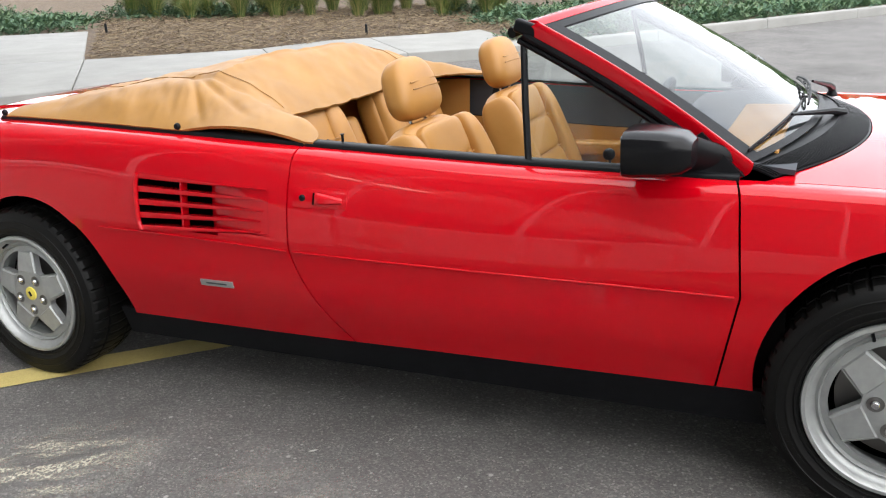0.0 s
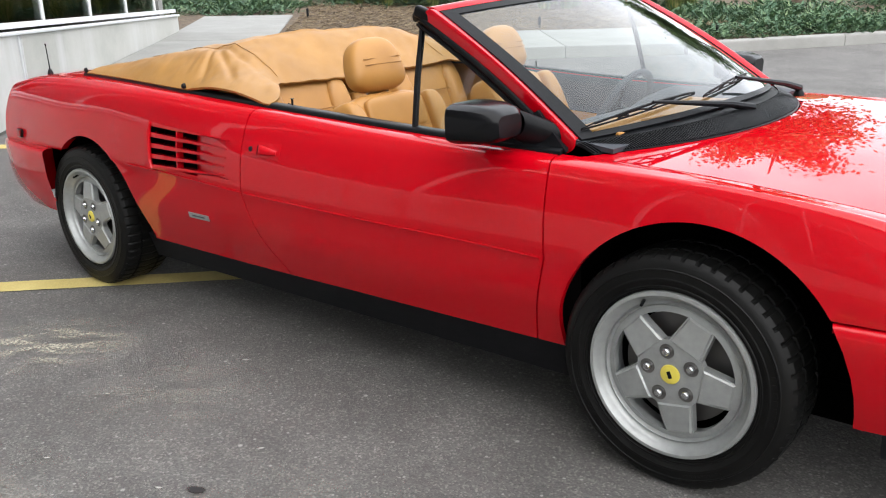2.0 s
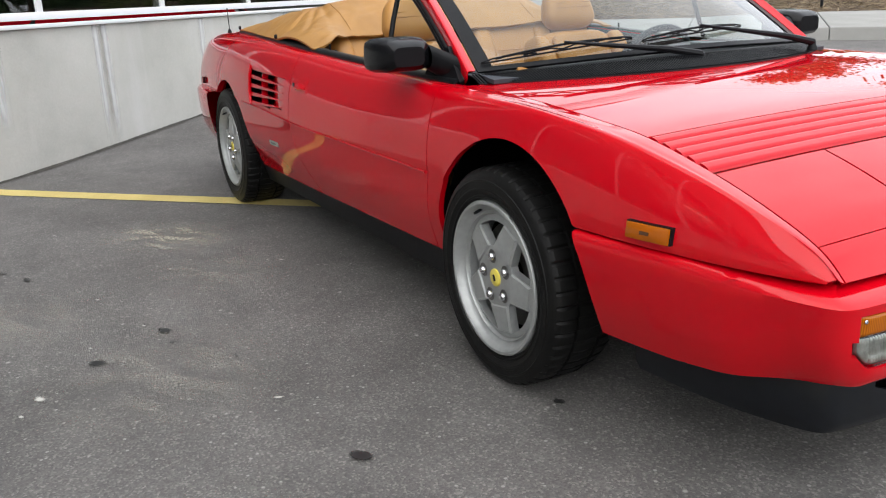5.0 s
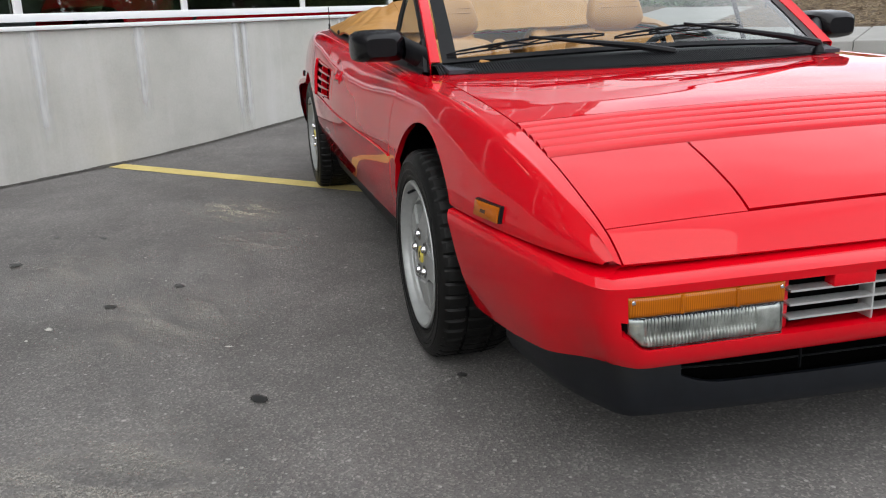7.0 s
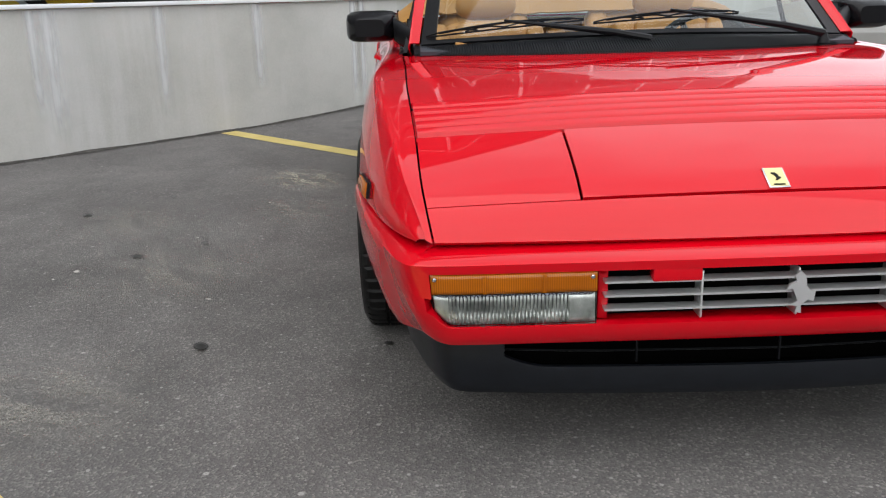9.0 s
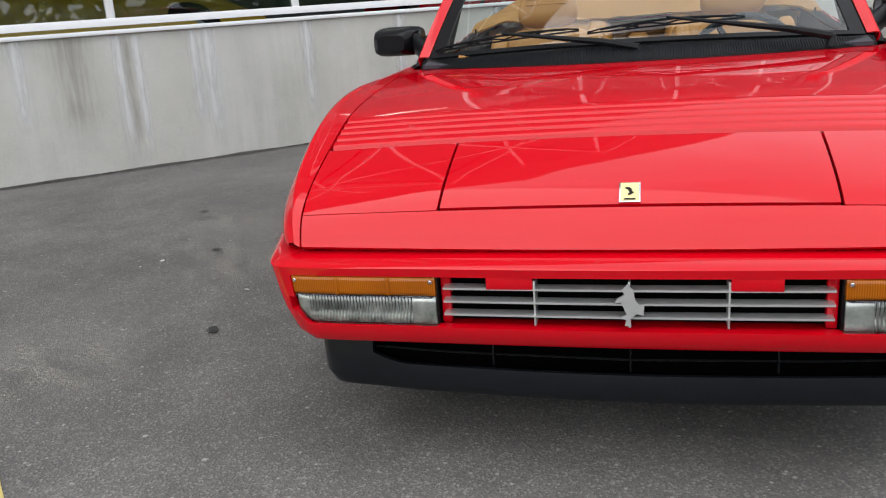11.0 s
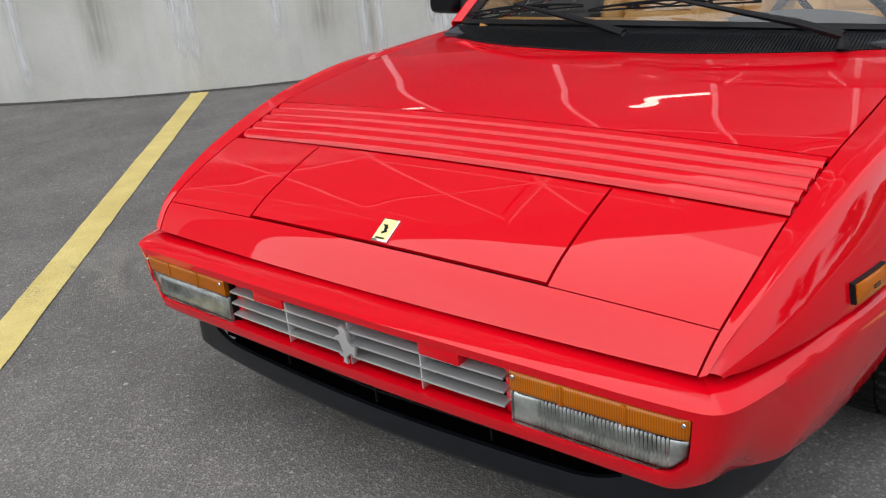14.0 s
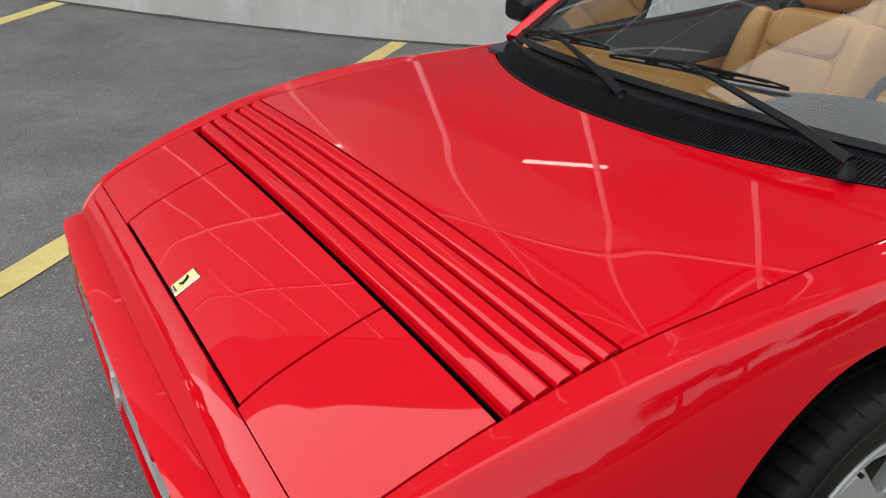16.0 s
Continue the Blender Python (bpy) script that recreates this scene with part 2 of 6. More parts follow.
# ---------------------------------------------------------------- helpers
def part(name, bm, mat, parent=None, label="", smooth=40):
    me = bpy.data.meshes.new(name)
    bm.to_mesh(me)
    bm.free()
    if smooth:
        me.polygons.foreach_set("use_smooth", [True] * len(me.polygons))
        me.set_sharp_from_angle(angle=radians(smooth))
    for one in mat if isinstance(mat, (list, tuple)) else [mat]:
        me.materials.append(one)
    ob = new(name, me)
    ob.parent = parent
    if label:
        ob["label"] = label
    return ob


def empty(name, label, category, **kw):
    ob = new(name)
    ob.empty_display_size = 0.1
    return tagged(ob, label, category, **kw)


def spline(points):
    """A smooth function through (x, value) pairs."""
    xs, ys = np.array(points, float).T
    d = np.diff(ys) / np.diff(xs)
    m = np.r_[d[0], (d[1:] + d[:-1]) / 2, d[-1]]
    for i in range(1, len(d)):
        if d[i] * d[i - 1] <= 0:
            m[i] = 0

    def f(x):
        x = min(max(x, xs[0]), xs[-1])
        i = min(int(np.searchsorted(xs, x, side="right")) - 1, len(d) - 1)
        h = xs[i + 1] - xs[i]
        t = (x - xs[i]) / h
        return float(ys[i] * (2 * t**3 - 3 * t**2 + 1) + h * m[i] * (t**3 - 2 * t**2 + t) + ys[i + 1] * (3 * t**2 - 2 * t**3) + h * m[i + 1] * (t**3 - t**2))
    return f


def through_points(pts, t):
    """A point on the smooth line through pts, t from 0 to 1."""
    n = len(pts) - 1
    k = min(int(t * n), n - 1)
    f = t * n - k
    p1, p2 = Vector(pts[k]), Vector(pts[k + 1])
    p0 = Vector(pts[k - 1]) if k else 2 * p1 - p2
    p3 = Vector(pts[k + 2]) if k + 2 <= n else 2 * p2 - p1
    return 0.5 * (2 * p1 + (p2 - p0) * f + (2 * p0 - 5 * p1 + 4 * p2 - p3) * f * f + (3 * p1 - 3 * p2 + p3 - p0) * f**3)


def grid_bm(fn, nu, nv, outward, keep=None, flange=0.012):
    """A sheet fn(u, v) with its border folded inwards; keep(u, v) tells which cells stay."""
    bm = bmesh.new()
    vs = [[bm.verts.new(fn(i / nu, j / nv)) for j in range(nv + 1)] for i in range(nu + 1)]
    for i in range(nu):
        for j in range(nv):
            if keep is None or keep((i + 0.5) / nu, (j + 0.5) / nv):
                bm.faces.new((vs[i][j], vs[i + 1][j], vs[i + 1][j + 1], vs[i][j + 1]))
    bmesh.ops.delete(bm, geom=[v for v in bm.verts if not v.link_faces], context="VERTS")
    bm.normal_update()
    if sum((f.normal.dot(Vector(outward)) for f in bm.faces)) < 0:
        bmesh.ops.reverse_faces(bm, faces=bm.faces[:])
        bm.normal_update()
    if flange:
        fold(bm, flange)
    return bm


def fold(bm, depth, way=None):
    """Folds the border of a sheet inwards, against its normals or along a given way."""
    bm.normal_update()
    edges = [e for e in bm.edges if e.is_boundary]
    ring = bmesh.ops.extrude_edge_only(bm, edges=edges)["geom"]
    moved = {v for g in ring if isinstance(g, bmesh.types.BMVert) for v in [g]}
    for v in moved:
        n = Vector((0, 0, 0))
        for e in v.link_edges:
            o = e.other_vert(v)
            if o not in moved:
                n = o.normal.copy()
        v.co += Vector(way(v.co) if callable(way) else way) * depth if way else -n * depth


def box_bm(size, at=(0, 0, 0), bevel=0.0, segments=2, turn=None, bm=None):
    bm = bm or bmesh.new()
    made = bmesh.ops.create_cube(bm, size=1)["verts"]
    m = Matrix.Translation(at) @ (turn or Matrix()) @ Matrix.Diagonal((*size, 1))
    bmesh.ops.transform(bm, matrix=m, verts=made)
    if bevel:
        edges = {e for v in made for e in v.link_edges}
        bmesh.ops.bevel(bm, geom=list(edges), offset=bevel, segments=segments, profile=0.5, affect="EDGES")
    return bm


def rod_bm(points, radius, sides=10, bm=None, cap=True):
    """A round rod along points; radius a number or one for each point."""
    bm = bm or bmesh.new()
    pts = [Vector(p) for p in points]
    rad = radius if isinstance(radius, (list, tuple)) else [radius] * len(pts)
    rings = []
    side = None
    for i, p in enumerate(pts):
        d = (pts[min(i + 1, len(pts) - 1)] - pts[max(i - 1, 0)]).normalized()
        ref = side or (Vector((0, 0, 1)) if abs(d.z) < 0.9 else Vector((1, 0, 0)))
        a = (ref - d * ref.dot(d)).normalized()
        side = a
        b = d.cross(a)
        rings.append([bm.verts.new(p + rad[i] * (math.cos(k) * a + math.sin(k) * b)) for k in np.linspace(0, 2 * math.pi, sides, endpoint=False)])
    for r, s in zip(rings, rings[1:]):
        for k in range(sides):
            bm.faces.new((r[k], r[(k + 1) % sides], s[(k + 1) % sides], s[k]))
    if cap:
        bm.faces.new(rings[0][::-1])
        bm.faces.new(rings[-1])
    return bm


def lathe_bm(profile, sides=64, bm=None):
    """A body of revolution about the y axis; profile of (radius, y)."""
    bm = bm or bmesh.new()
    rings = []
    for r, y in profile:
        rings.append([bm.verts.new((r * math.cos(k), y, r * math.sin(k))) for k in np.linspace(0, 2 * math.pi, sides, endpoint=False)])
    for a, b in zip(rings, rings[1:]):
        for k in range(sides):
            bm.faces.new((a[k], a[(k + 1) % sides], b[(k + 1) % sides], b[k]))
    bmesh.ops.recalc_face_normals(bm, faces=bm.faces[:])
    return bm


# ---------------------------------------------------------------- ground and surroundings
def soft_max(a, b, k=0.06):
    return 0.5 * (a + b + math.sqrt((a - b) ** 2 + k * k))


def rise(x, y):
    """The lot lies level round the car and climbs towards the planting and along the wall."""
    far = 0.31 - 0.0568 * (x + 7.84) + 0.0296 * (y - 1.95)
    near = max(0.0, -y - 4.3)
    return max(0.0, soft_max(0.0, far, 0.03) - 0.004) + 0.0436 * min(near, 3.0) ** 1.5 + max(0.0, near - 3.0) * 0.05

E1, E2 = Vector((0.727, 0.687, 0)), Vector((-0.687, 0.727, 0))     # across the lot from the building; along its wall
TURN_LOT = math.degrees(math.atan2(0.687, 0.727))
WALL_A = -4.38


def lot(a, b, z=0.0):
    p = E1 * a + E2 * b
    return Vector((p.x, p.y, rise(p.x, p.y) + z))


def flat(a, b, z=0.0):
    p = E1 * a + E2 * b
    return Vector((p.x, p.y, z))


def spread(lo, hi, fine_lo, fine_hi, step, far):
    """Grid lines: fine in the middle and wide towards the horizon."""
    mid = list(np.arange(fine_lo, fine_hi + step / 2, step))
    down = [fine_lo - far * (1.6**k - 1) for k in range(1, 40) if fine_lo - far * (1.6**k - 1) > lo]
    up = [fine_hi + far * (1.6**k - 1) for k in range(1, 40) if fine_hi + far * (1.6**k - 1) < hi]
    return [lo, *down[::-1], *mid, *up, hi]


def ground():
    bm = bmesh.new()
    xs, ys = spread(-700, 700, -20, 20, 0.5, 3.0), spread(-700, 700, -20, 20, 0.5, 3.0)

    def height(x, y):
        x, y = min(max(x, -20), 20), min(max(y, -20), 20)
        return rise(x, y)
    vs = [[bm.verts.new((x, y, height(x, y))) for y in ys] for x in xs]
    for i in range(len(xs) - 1):
        for j in range(len(ys) - 1):
            bm.faces.new((vs[i][j], vs[i + 1][j], vs[i + 1][j + 1], vs[i][j + 1]))
    return tagged(part("ground", bm, ASPHALT), "worn grey asphalt parking lot with pale specks", "ground", kind="structure")


ground()


def strip(name, mat, a0, a1, b0, b1, lift, label, category, kind="structure", na=1, nb=1, jitter=0.0, skew=0.0):
    """A thin painted or laid sheet that follows the ground."""
    rnd = random.Random(name + str(b0))
    bm = bmesh.new()
    vs = [[bm.verts.new(lot(a0 + (a1 - a0) * i / na, b0 + (b1 - b0) * j / nb + skew * i / na + (rnd.uniform(-jitter, jitter) if j in (0, nb) else 0), lift)) for j in range(nb + 1)] for i in range(na + 1)]
    for i in range(na):
        for j in range(nb):
            bm.faces.new((vs[i][j], vs[i + 1][j], vs[i + 1][j + 1], vs[i][j + 1]))
    return tagged(part(name, bm, mat, smooth=0), label, category, kind=kind)


for b_line, length, skew in ((1.2, 5.2, 0.0), (-1.91, 5.2, 0.11), (-4.95, 5.2, 0.0), (4.2, 5.2, 0.0)):
    strip("parking_line", PAINTLINE, WALL_A + 0.0, WALL_A + length, b_line - 0.066, b_line + 0.066, 0.004, "worn yellow painted parking line on the asphalt", "road marking", na=60, nb=1, jitter=0.002, skew=skew)


# the building: low concrete wall, white sill, glazing
def facade():
    b0, b1 = -30.0, 11.1
    bm = bmesh.new()
    n = 80
    prof = [(0.0, -0.3), (0.0, 0.90), (0.0, 0.93), (-0.3, 0.93)]
    vs = [[bm.verts.new(flat(WALL_A + da, b0 + (b1 - b0) * i / n, z)) for da, z in prof] for i in range(n + 1)]
    for i in range(n):
        for j in range(len(prof) - 1):
            bm.faces.new((vs[i][j], vs[i][j + 1], vs[i + 1][j + 1], vs[i + 1][j]))
    end = [bm.verts.new(flat(WALL_A + da, b1, z)) for da, z in ((0, -0.3), (0, 0.93), (-6, 0.93), (-6, -0.3))]
    bm.faces.new(end)
    bmesh.ops.recalc_face_normals(bm, faces=bm.faces[:])
    wall = tagged(part("wall_concrete", bm, CONCRETE, smooth=0), "low grey concrete wall with pale run-off streaks", "wall", kind="structure")
    turn = Matrix.Rotation(radians(TURN_LOT), 4, "Z")
    mid = (b0 + b1) / 2
    sill = box_bm((0.13, b1 - b0 + 0.03, 0.028), flat(WALL_A - 0.035, mid, 0.946), 0.006, turn=turn)
    tagged(part("window_sill", sill, WHITE), "white metal window sill along the concrete wall", "window sill", kind="structure")
    bay = 1.325
    frame = empty("window_1", "long white-framed glazing of the building over the concrete wall", "window", kind="structure")
    b = 0.71 - bay * 23
    levels = [1.0, 4.3, 6.0, 7.6]
    while b < b1:
        if b > b0:
            part("mullion", box_bm((0.06, 0.055, 6.8), flat(WALL_A - 0.055, b, 4.4), 0.006, turn=turn), WHITE, frame)
            for lo, hi in zip(levels, levels[1:]):
                if b + bay < b1 + 0.2:
                    part("pane", box_bm((0.012, bay - 0.06, hi - lo - 0.06), flat(WALL_A - 0.045, b + bay / 2, (lo + hi) / 2), turn=turn), SHOWGLASS if lo < 2 else SHOPGLASS, frame).visible_shadow = False
        b += bay
    for z in (1.01, 4.3, 6.0, 7.6):
        part("rail", box_bm((0.07, b1 - b0, 0.05), flat(WALL_A - 0.052, mid, z), 0.006, turn=turn), WHITE, frame)
    for k in range(-1, 2):
        for up in (1, -1):
            c0, c1 = flat(WALL_A + 0.10, k * 2.65 + 0.71, 4.35), flat(WALL_A + 0.10, (k + 1) * 2.65 + 0.71, 7.6)
            if up < 0:
                c0.z, c1.z = c1.z, c0.z
            part("brace", rod_bm([c0, c1], 0.022, 8), WHITE, frame)
    # parapet and roof fall gently along the wall
    def prism(a0, a1, low, high):
        bm = bmesh.new()
        ends = [[bm.verts.new(flat(WALL_A + a, b, z)) for a, z in ((a0, low(b)), (a1, low(b)), (a1, high(b)), (a0, high(b)))] for b in (b0, b1)]
        for k in range(4):
            bm.faces.new((ends[0][k], ends[0][(k + 1) % 4], ends[1][(k + 1) % 4], ends[1][k]))
        bm.faces.new(ends[0])
        bm.faces.new(ends[1])
        bmesh.ops.recalc_face_normals(bm, faces=bm.faces[:])
        return bm

    def eaves(b):
        return 9.0 - 0.13 * b
    tagged(part("wall_upper", prism(-0.3, 0.0, lambda b: 7.6, eaves), DARKWALL, smooth=0), "grey upper wall of the building", "wall", kind="structure")
    tagged(part("roof", prism(-8.0, 0.0, eaves, lambda b: eaves(b) + 0.2), KERB, smooth=0), "flat roof of the building", "roof", kind="structure")
    side = box_bm((8.0, 0.25, 8.2), flat(WALL_A - 4.2, b1 - 0.125, 5.0), turn=turn)
    tagged(part("wall_side", side, KERB, smooth=0), "pale side wall of the building", "wall", kind="structure")


facade()


def showroom():
    """The room behind the glazing: floor, walls and ceiling with tube lamps."""
    turn = Matrix.Rotation(radians(TURN_LOT), 4, "Z")
    mid = -9.45
    tagged(part("floor_showroom", box_bm((8.0, 40.6, 0.1), flat(WALL_A - 4.4, mid, 0.45), turn=turn), KERB, smooth=0), "grey showroom floor behind the glazing", "floor", kind="structure")
    tagged(part("wall_showroom", box_bm((0.2, 40.8, 4.4), flat(WALL_A - 8.3, mid, 2.1), turn=turn), DARKWALL, smooth=0), "dark grey rear wall of the showroom", "wall", kind="structure")
    tagged(part("wall_showroom_end", box_bm((8.2, 0.2, 8.6), flat(WALL_A - 4.3, -29.9, 4.5), turn=turn), DARKWALL, smooth=0), "grey end wall of the showroom", "wall", kind="structure")
    tagged(part("ceiling", box_bm((8.0, 40.6, 0.1), flat(WALL_A - 4.2, mid, 4.25), turn=turn), PLASTER, smooth=0), "white showroom ceiling", "ceiling", kind="structure")
    glow = material("tube_light", (0.9, 0.9, 0.85), 0.5, Emission_Color=(1.0, 0.93, 0.80, 1), Emission_Strength=7.0)
    for a in (-6.4,):
        for b in (-4.9, -1.3, 2.3):
            lamp = part("ceiling_lamp", box_bm((0.20, 1.16, 0.07), flat(a, b, 4.16), 0.01, turn=turn), WHITE)
            tagged(lamp, "white ceiling lamp with a lit tube", "lamp", group="showroom lamps")
            part("tube", box_bm((0.10, 1.0, 0.02), flat(a, b, 4.116), 0.004, turn=turn), glow, lamp)


showroom()


def show_car(a, b, yaw, paint, label):
    """A low coupe parked in the showroom."""
    c = empty("parked_car", label, "car", group="showroom cars")
    c.matrix_basis = Matrix.Translation(flat(a, b, 0.5)) @ Matrix.Rotation(radians(TURN_LOT + yaw), 4, "Z")
    belt = spline([(-2.1, 0.62), (-1.9, 0.86), (-0.9, 0.92), (0.4, 0.88), (1.5, 0.74), (2.1, 0.52)])
    half = spline([(-2.1, 0.70), (-1.7, 0.88), (0, 0.90), (1.6, 0.86), (2.1, 0.62)])
    roof = spline([(-1.75, 0.86), (-1.0, 1.18), (-0.3, 1.26), (0.3, 1.16), (1.05, 0.82)])

    def hull(u, v):
        x = -2.1 + 4.2 * u
        k = math.pi * v
        return Vector((x, half(x) * math.copysign(abs(math.cos(k)) ** 0.35, math.cos(k)), 0.20 + (belt(x) - 0.20) * math.sin(k) ** 0.45))
    part("body", grid_bm(hull, 40, 40, (0, 0, 1), flange=0), paint, c)

    def cabin(u, v):
        x = -1.75 + 2.8 * u
        k = math.pi * v
        return Vector((x, 0.66 * math.copysign(abs(math.cos(k)) ** 0.5, math.cos(k)), belt(x) - 0.06 + (roof(x) - belt(x) + 0.06) * math.sin(k) ** 0.5))
    part("windows", grid_bm(cabin, 30, 24, (0, 0, 1), flange=0), SHOPGLASS, c)
    part("roof_panel", grid_bm(lambda u, v: cabin(0.28 + 0.34 * u, 0.30 + 0.40 * v) + Vector((0, 0, 0.008)), 12, 12, (0, 0, 1)), paint, c)
    for x in (-1.3, 1.3):
        for s in (-1, 1):
            w = part("wheel", lathe_bm([(0.20, 0.0), (0.27, 0.012), (0.315, -0.01), (0.32, -0.10), (0.31, -0.2)], 40), RUBBER, c)
            w.matrix_basis = Matrix.Translation((x, s * 0.905, 0.32)) @ (Matrix.Rotation(math.pi, 4, "Z") if s < 0 else Matrix.Identity(4))
            part("rim", lathe_bm([(0.0, -0.02), (0.14, -0.012), (0.19, -0.004), (0.205, 0.0), (0.205, -0.06)], 32), SILVER, w)


show_car(-6.3, 4.6, 88, RED, "red sports coupe parked in the showroom")
show_car(-6.2, -1.2, 92, material("yellow_paint", (0.55, 0.36, 0.015), 0.3, Coat_Weight=1.0), "yellow sports coupe parked in the showroom")
show_car(-6.6, -5.9, 85, material("dark_teal_paint", (0.02, 0.05, 0.055), 0.3, Coat_Weight=1.0), "dark coupe parked in the showroom")


def kerb_b(a):
    """The kerb runs off at a slant to the building from where the pavement ends."""
    return 8.5 + 0.26 * max(0.0, a - 2.6)


def slab(name, corners, mat, label, category, thick=0.15, bevel=0.015):
    """A raised slab of concrete over the ground, from corners (a, b)."""
    bm = bmesh.new()
    top = [bm.verts.new(lot(a, b, thick)) for a, b in corners]
    low = [bm.verts.new(lot(a, b, -0.1)) for a, b in corners]
    bm.faces.new(top)
    for i in range(len(top)):
        j = (i + 1) % len(top)
        bm.faces.new((top[i], low[i], low[j], top[j]))
    bmesh.ops.recalc_face_normals(bm, faces=bm.faces[:])
    edges = [e for e in bm.edges if e.verts[0] in top and e.verts[1] in top]
    bmesh.ops.bevel(bm, geom=edges, offset=bevel, segments=3, profile=0.5, affect="EDGES")
    return tagged(part(name, bm, mat, smooth=50), label, category, kind="structure")


for corners in ([(-4.37, 6.9), (-2.80, 7.4), (-2.80, 9.75), (-4.37, 9.75)], [(-4.37, 9.76), (-2.80, 9.76), (-2.92, 13.6), (-4.5, 13.6)],
                [(-2.79, 7.4), (-0.6, 8.2), (-0.6, 9.8), (-2.79, 9.75)], [(-0.59, 8.2), (1.0, 8.45), (1.0, 10.35), (0.41, 10.3), (-0.59, 9.85)],
                [(1.01, 8.45), (2.55, 8.5), (2.75, 9.1), (2.8, 10.6), (2.3, 10.42), (1.01, 10.35)]):
    slab("pavement", corners, KERB, "pale concrete pavement slab beside the planting bed", "pavement")
for i in range(12):
    a = 2.60 + i * 2.4
    slab("kerb", [(a, kerb_b(a)), (a + 2.39, kerb_b(a + 2.39)), (a + 2.39, kerb_b(a + 2.39) + 0.18), (a, kerb_b(a) + 0.18)], KERB, "weathered pale concrete kerb of the parking lot", "kerb", bevel=0.03)


def bed():
    bm = bmesh.new()
    na, nb = 60, 40
    vs = [[None] * (nb + 1) for _ in range(na + 1)]
    for i in range(na + 1):
        for j in range(nb + 1):
            a, b = -8 + 30 * i / na, 8.66 + 16 * j / nb
            h = 0.13 + 0.02 * noise.noise(Vector((a * 2, b * 2, 0)))
            b += kerb_b(a) - 8.5
            inside = a < 2.75 and b < 10.2
            vs[i][j] = bm.verts.new(lot(a, b, 0.02 if inside else h))
    for i in range(na):
        for j in range(nb):
            bm.faces.new((vs[i][j], vs[i + 1][j], vs[i + 1][j + 1], vs[i][j + 1]))
    tagged(part("planting_bed", bm, MULCH), "brown bark and straw mulch in the planting bed", "mulch", kind="structure")


bed()


# ---------------------------------------------------------------- the car
# x runs forward from the front axle, y to the car's left, z up
car = empty("car", "red open two-door sports car with tan leather interior and folded top", "car")
X = (-3.50, -3.2, -2.8, -2.4, -2.0, -1.5, -1.0, -0.4, 0.0, 0.3, 0.6, 0.85, 0.93)


def along(*values):
    return spline(list(zip(X, values)))


CW = along(0.800, 0.835, 0.872, 0.886, 0.890, 0.890, 0.880, 0.864, 0.864, 0.852, 0.815, 0.738, 0.676)
CZ = along(0.570, 0.572, 0.576, 0.577, 0.570, 0.548, 0.535, 0.522, 0.512, 0.503, 0.500, 0.495, 0.488)
BW = along(0.760, 0.790, 0.800, 0.812, 0.815, 0.818, 0.818, 0.810, 0.800, 0.780, 0.750, 0.700, 0.660)
BZ = along(0.270, 0.265, 0.262, 0.262, 0.262, 0.264, 0.270, 0.272, 0.265, 0.245, 0.240, 0.250, 0.262)
TW = along(0.655, 0.682, 0.700, 0.738, 0.762, 0.752, 0.735, 0.738, 0.728, 0.722, 0.706, 0.690, 0.672)
TZ = spline([(-3.5, 0.822), (-3.2, 0.862), (-2.8, 0.876), (-2.4, 0.868), (-2.0, 0.850), (-1.5, 0.818), (-1.0, 0.787), (-0.4, 0.763), (-0.1, 0.752), (0.05, 0.742), (0.25, 0.722), (0.42, 0.699), (0.59, 0.653), (0.75, 0.597), (0.845, 0.551), (0.872, 0.530), (0.905, 0.490), (0.93, 0.455)])
SW = along(0.745, 0.785, 0.820, 0.846, 0.850, 0.836, 0.822, 0.815, 0.815, 0.802, 0.765, 0.712, 0.672)
SZ = spline([(-3.5, 0.772), (-3.2, 0.808), (-2.8, 0.825), (-2.4, 0.822), (-2.0, 0.805), (-1.5, 0.768), (-1.0, 0.744), (-0.4, 0.735), (0.0, 0.735), (0.3, 0.712), (0.6, 0.648), (0.75, 0.597), (0.845, 0.550), (0.872, 0.530), (0.905, 0.490), (0.93, 0.455)])


def side(x, v, s):
    """The body side: v 0 at the sill, 1 at the crease, 2 at the top edge; s is -1 for the car's right."""
    if v <= 1:
        pts = [(BW(x), BZ(x)), (BW(x) * 0.30 + CW(x) * 0.70 + 0.004, BZ(x) * 0.5 + CZ(x) * 0.5), (CW(x) - 0.004, CZ(x))]
        w, z = through_points([Vector((*p, 0)) for p in pts], v)[:2]
    else:
        um = (CW(x) * 0.6 + SW(x) * 0.4 + 0.004, CZ(x) * 0.45 + SZ(x) * 0.55)
        pts = [(CW(x), CZ(x)), um, (SW(x), SZ(x)), ((SW(x) + TW(x)) / 2 + 0.008, SZ(x) * 0.28 + TZ(x) * 0.72 + 0.004), (TW(x), TZ(x))]
        w, z = through_points([Vector((*p, 0)) for p in pts], v - 1)[:2]
    return Vector((x, s * w, z))


def wide(x, z):
    """Half the body's width at a height."""
    lo, hi = 0.0, 2.0
    for _ in range(18):
        mid = (lo + hi) / 2
        if side(x, mid, 1).z < z:
            lo = mid
        else:
            hi = mid
    return side(x, lo, 1).y


def top(x, y):
    """The upper face of the nose and tail between the top edges."""
    w = TW(x)
    return Vector((x, y, TZ(x) + 0.014 * min(1, (0.99 - x) / 0.2) * (1 - min(1, (y / w) ** 2))))


ARCHES = ((0.042, 0.307, 0.356), (-2.57, 0.302, 0.352))


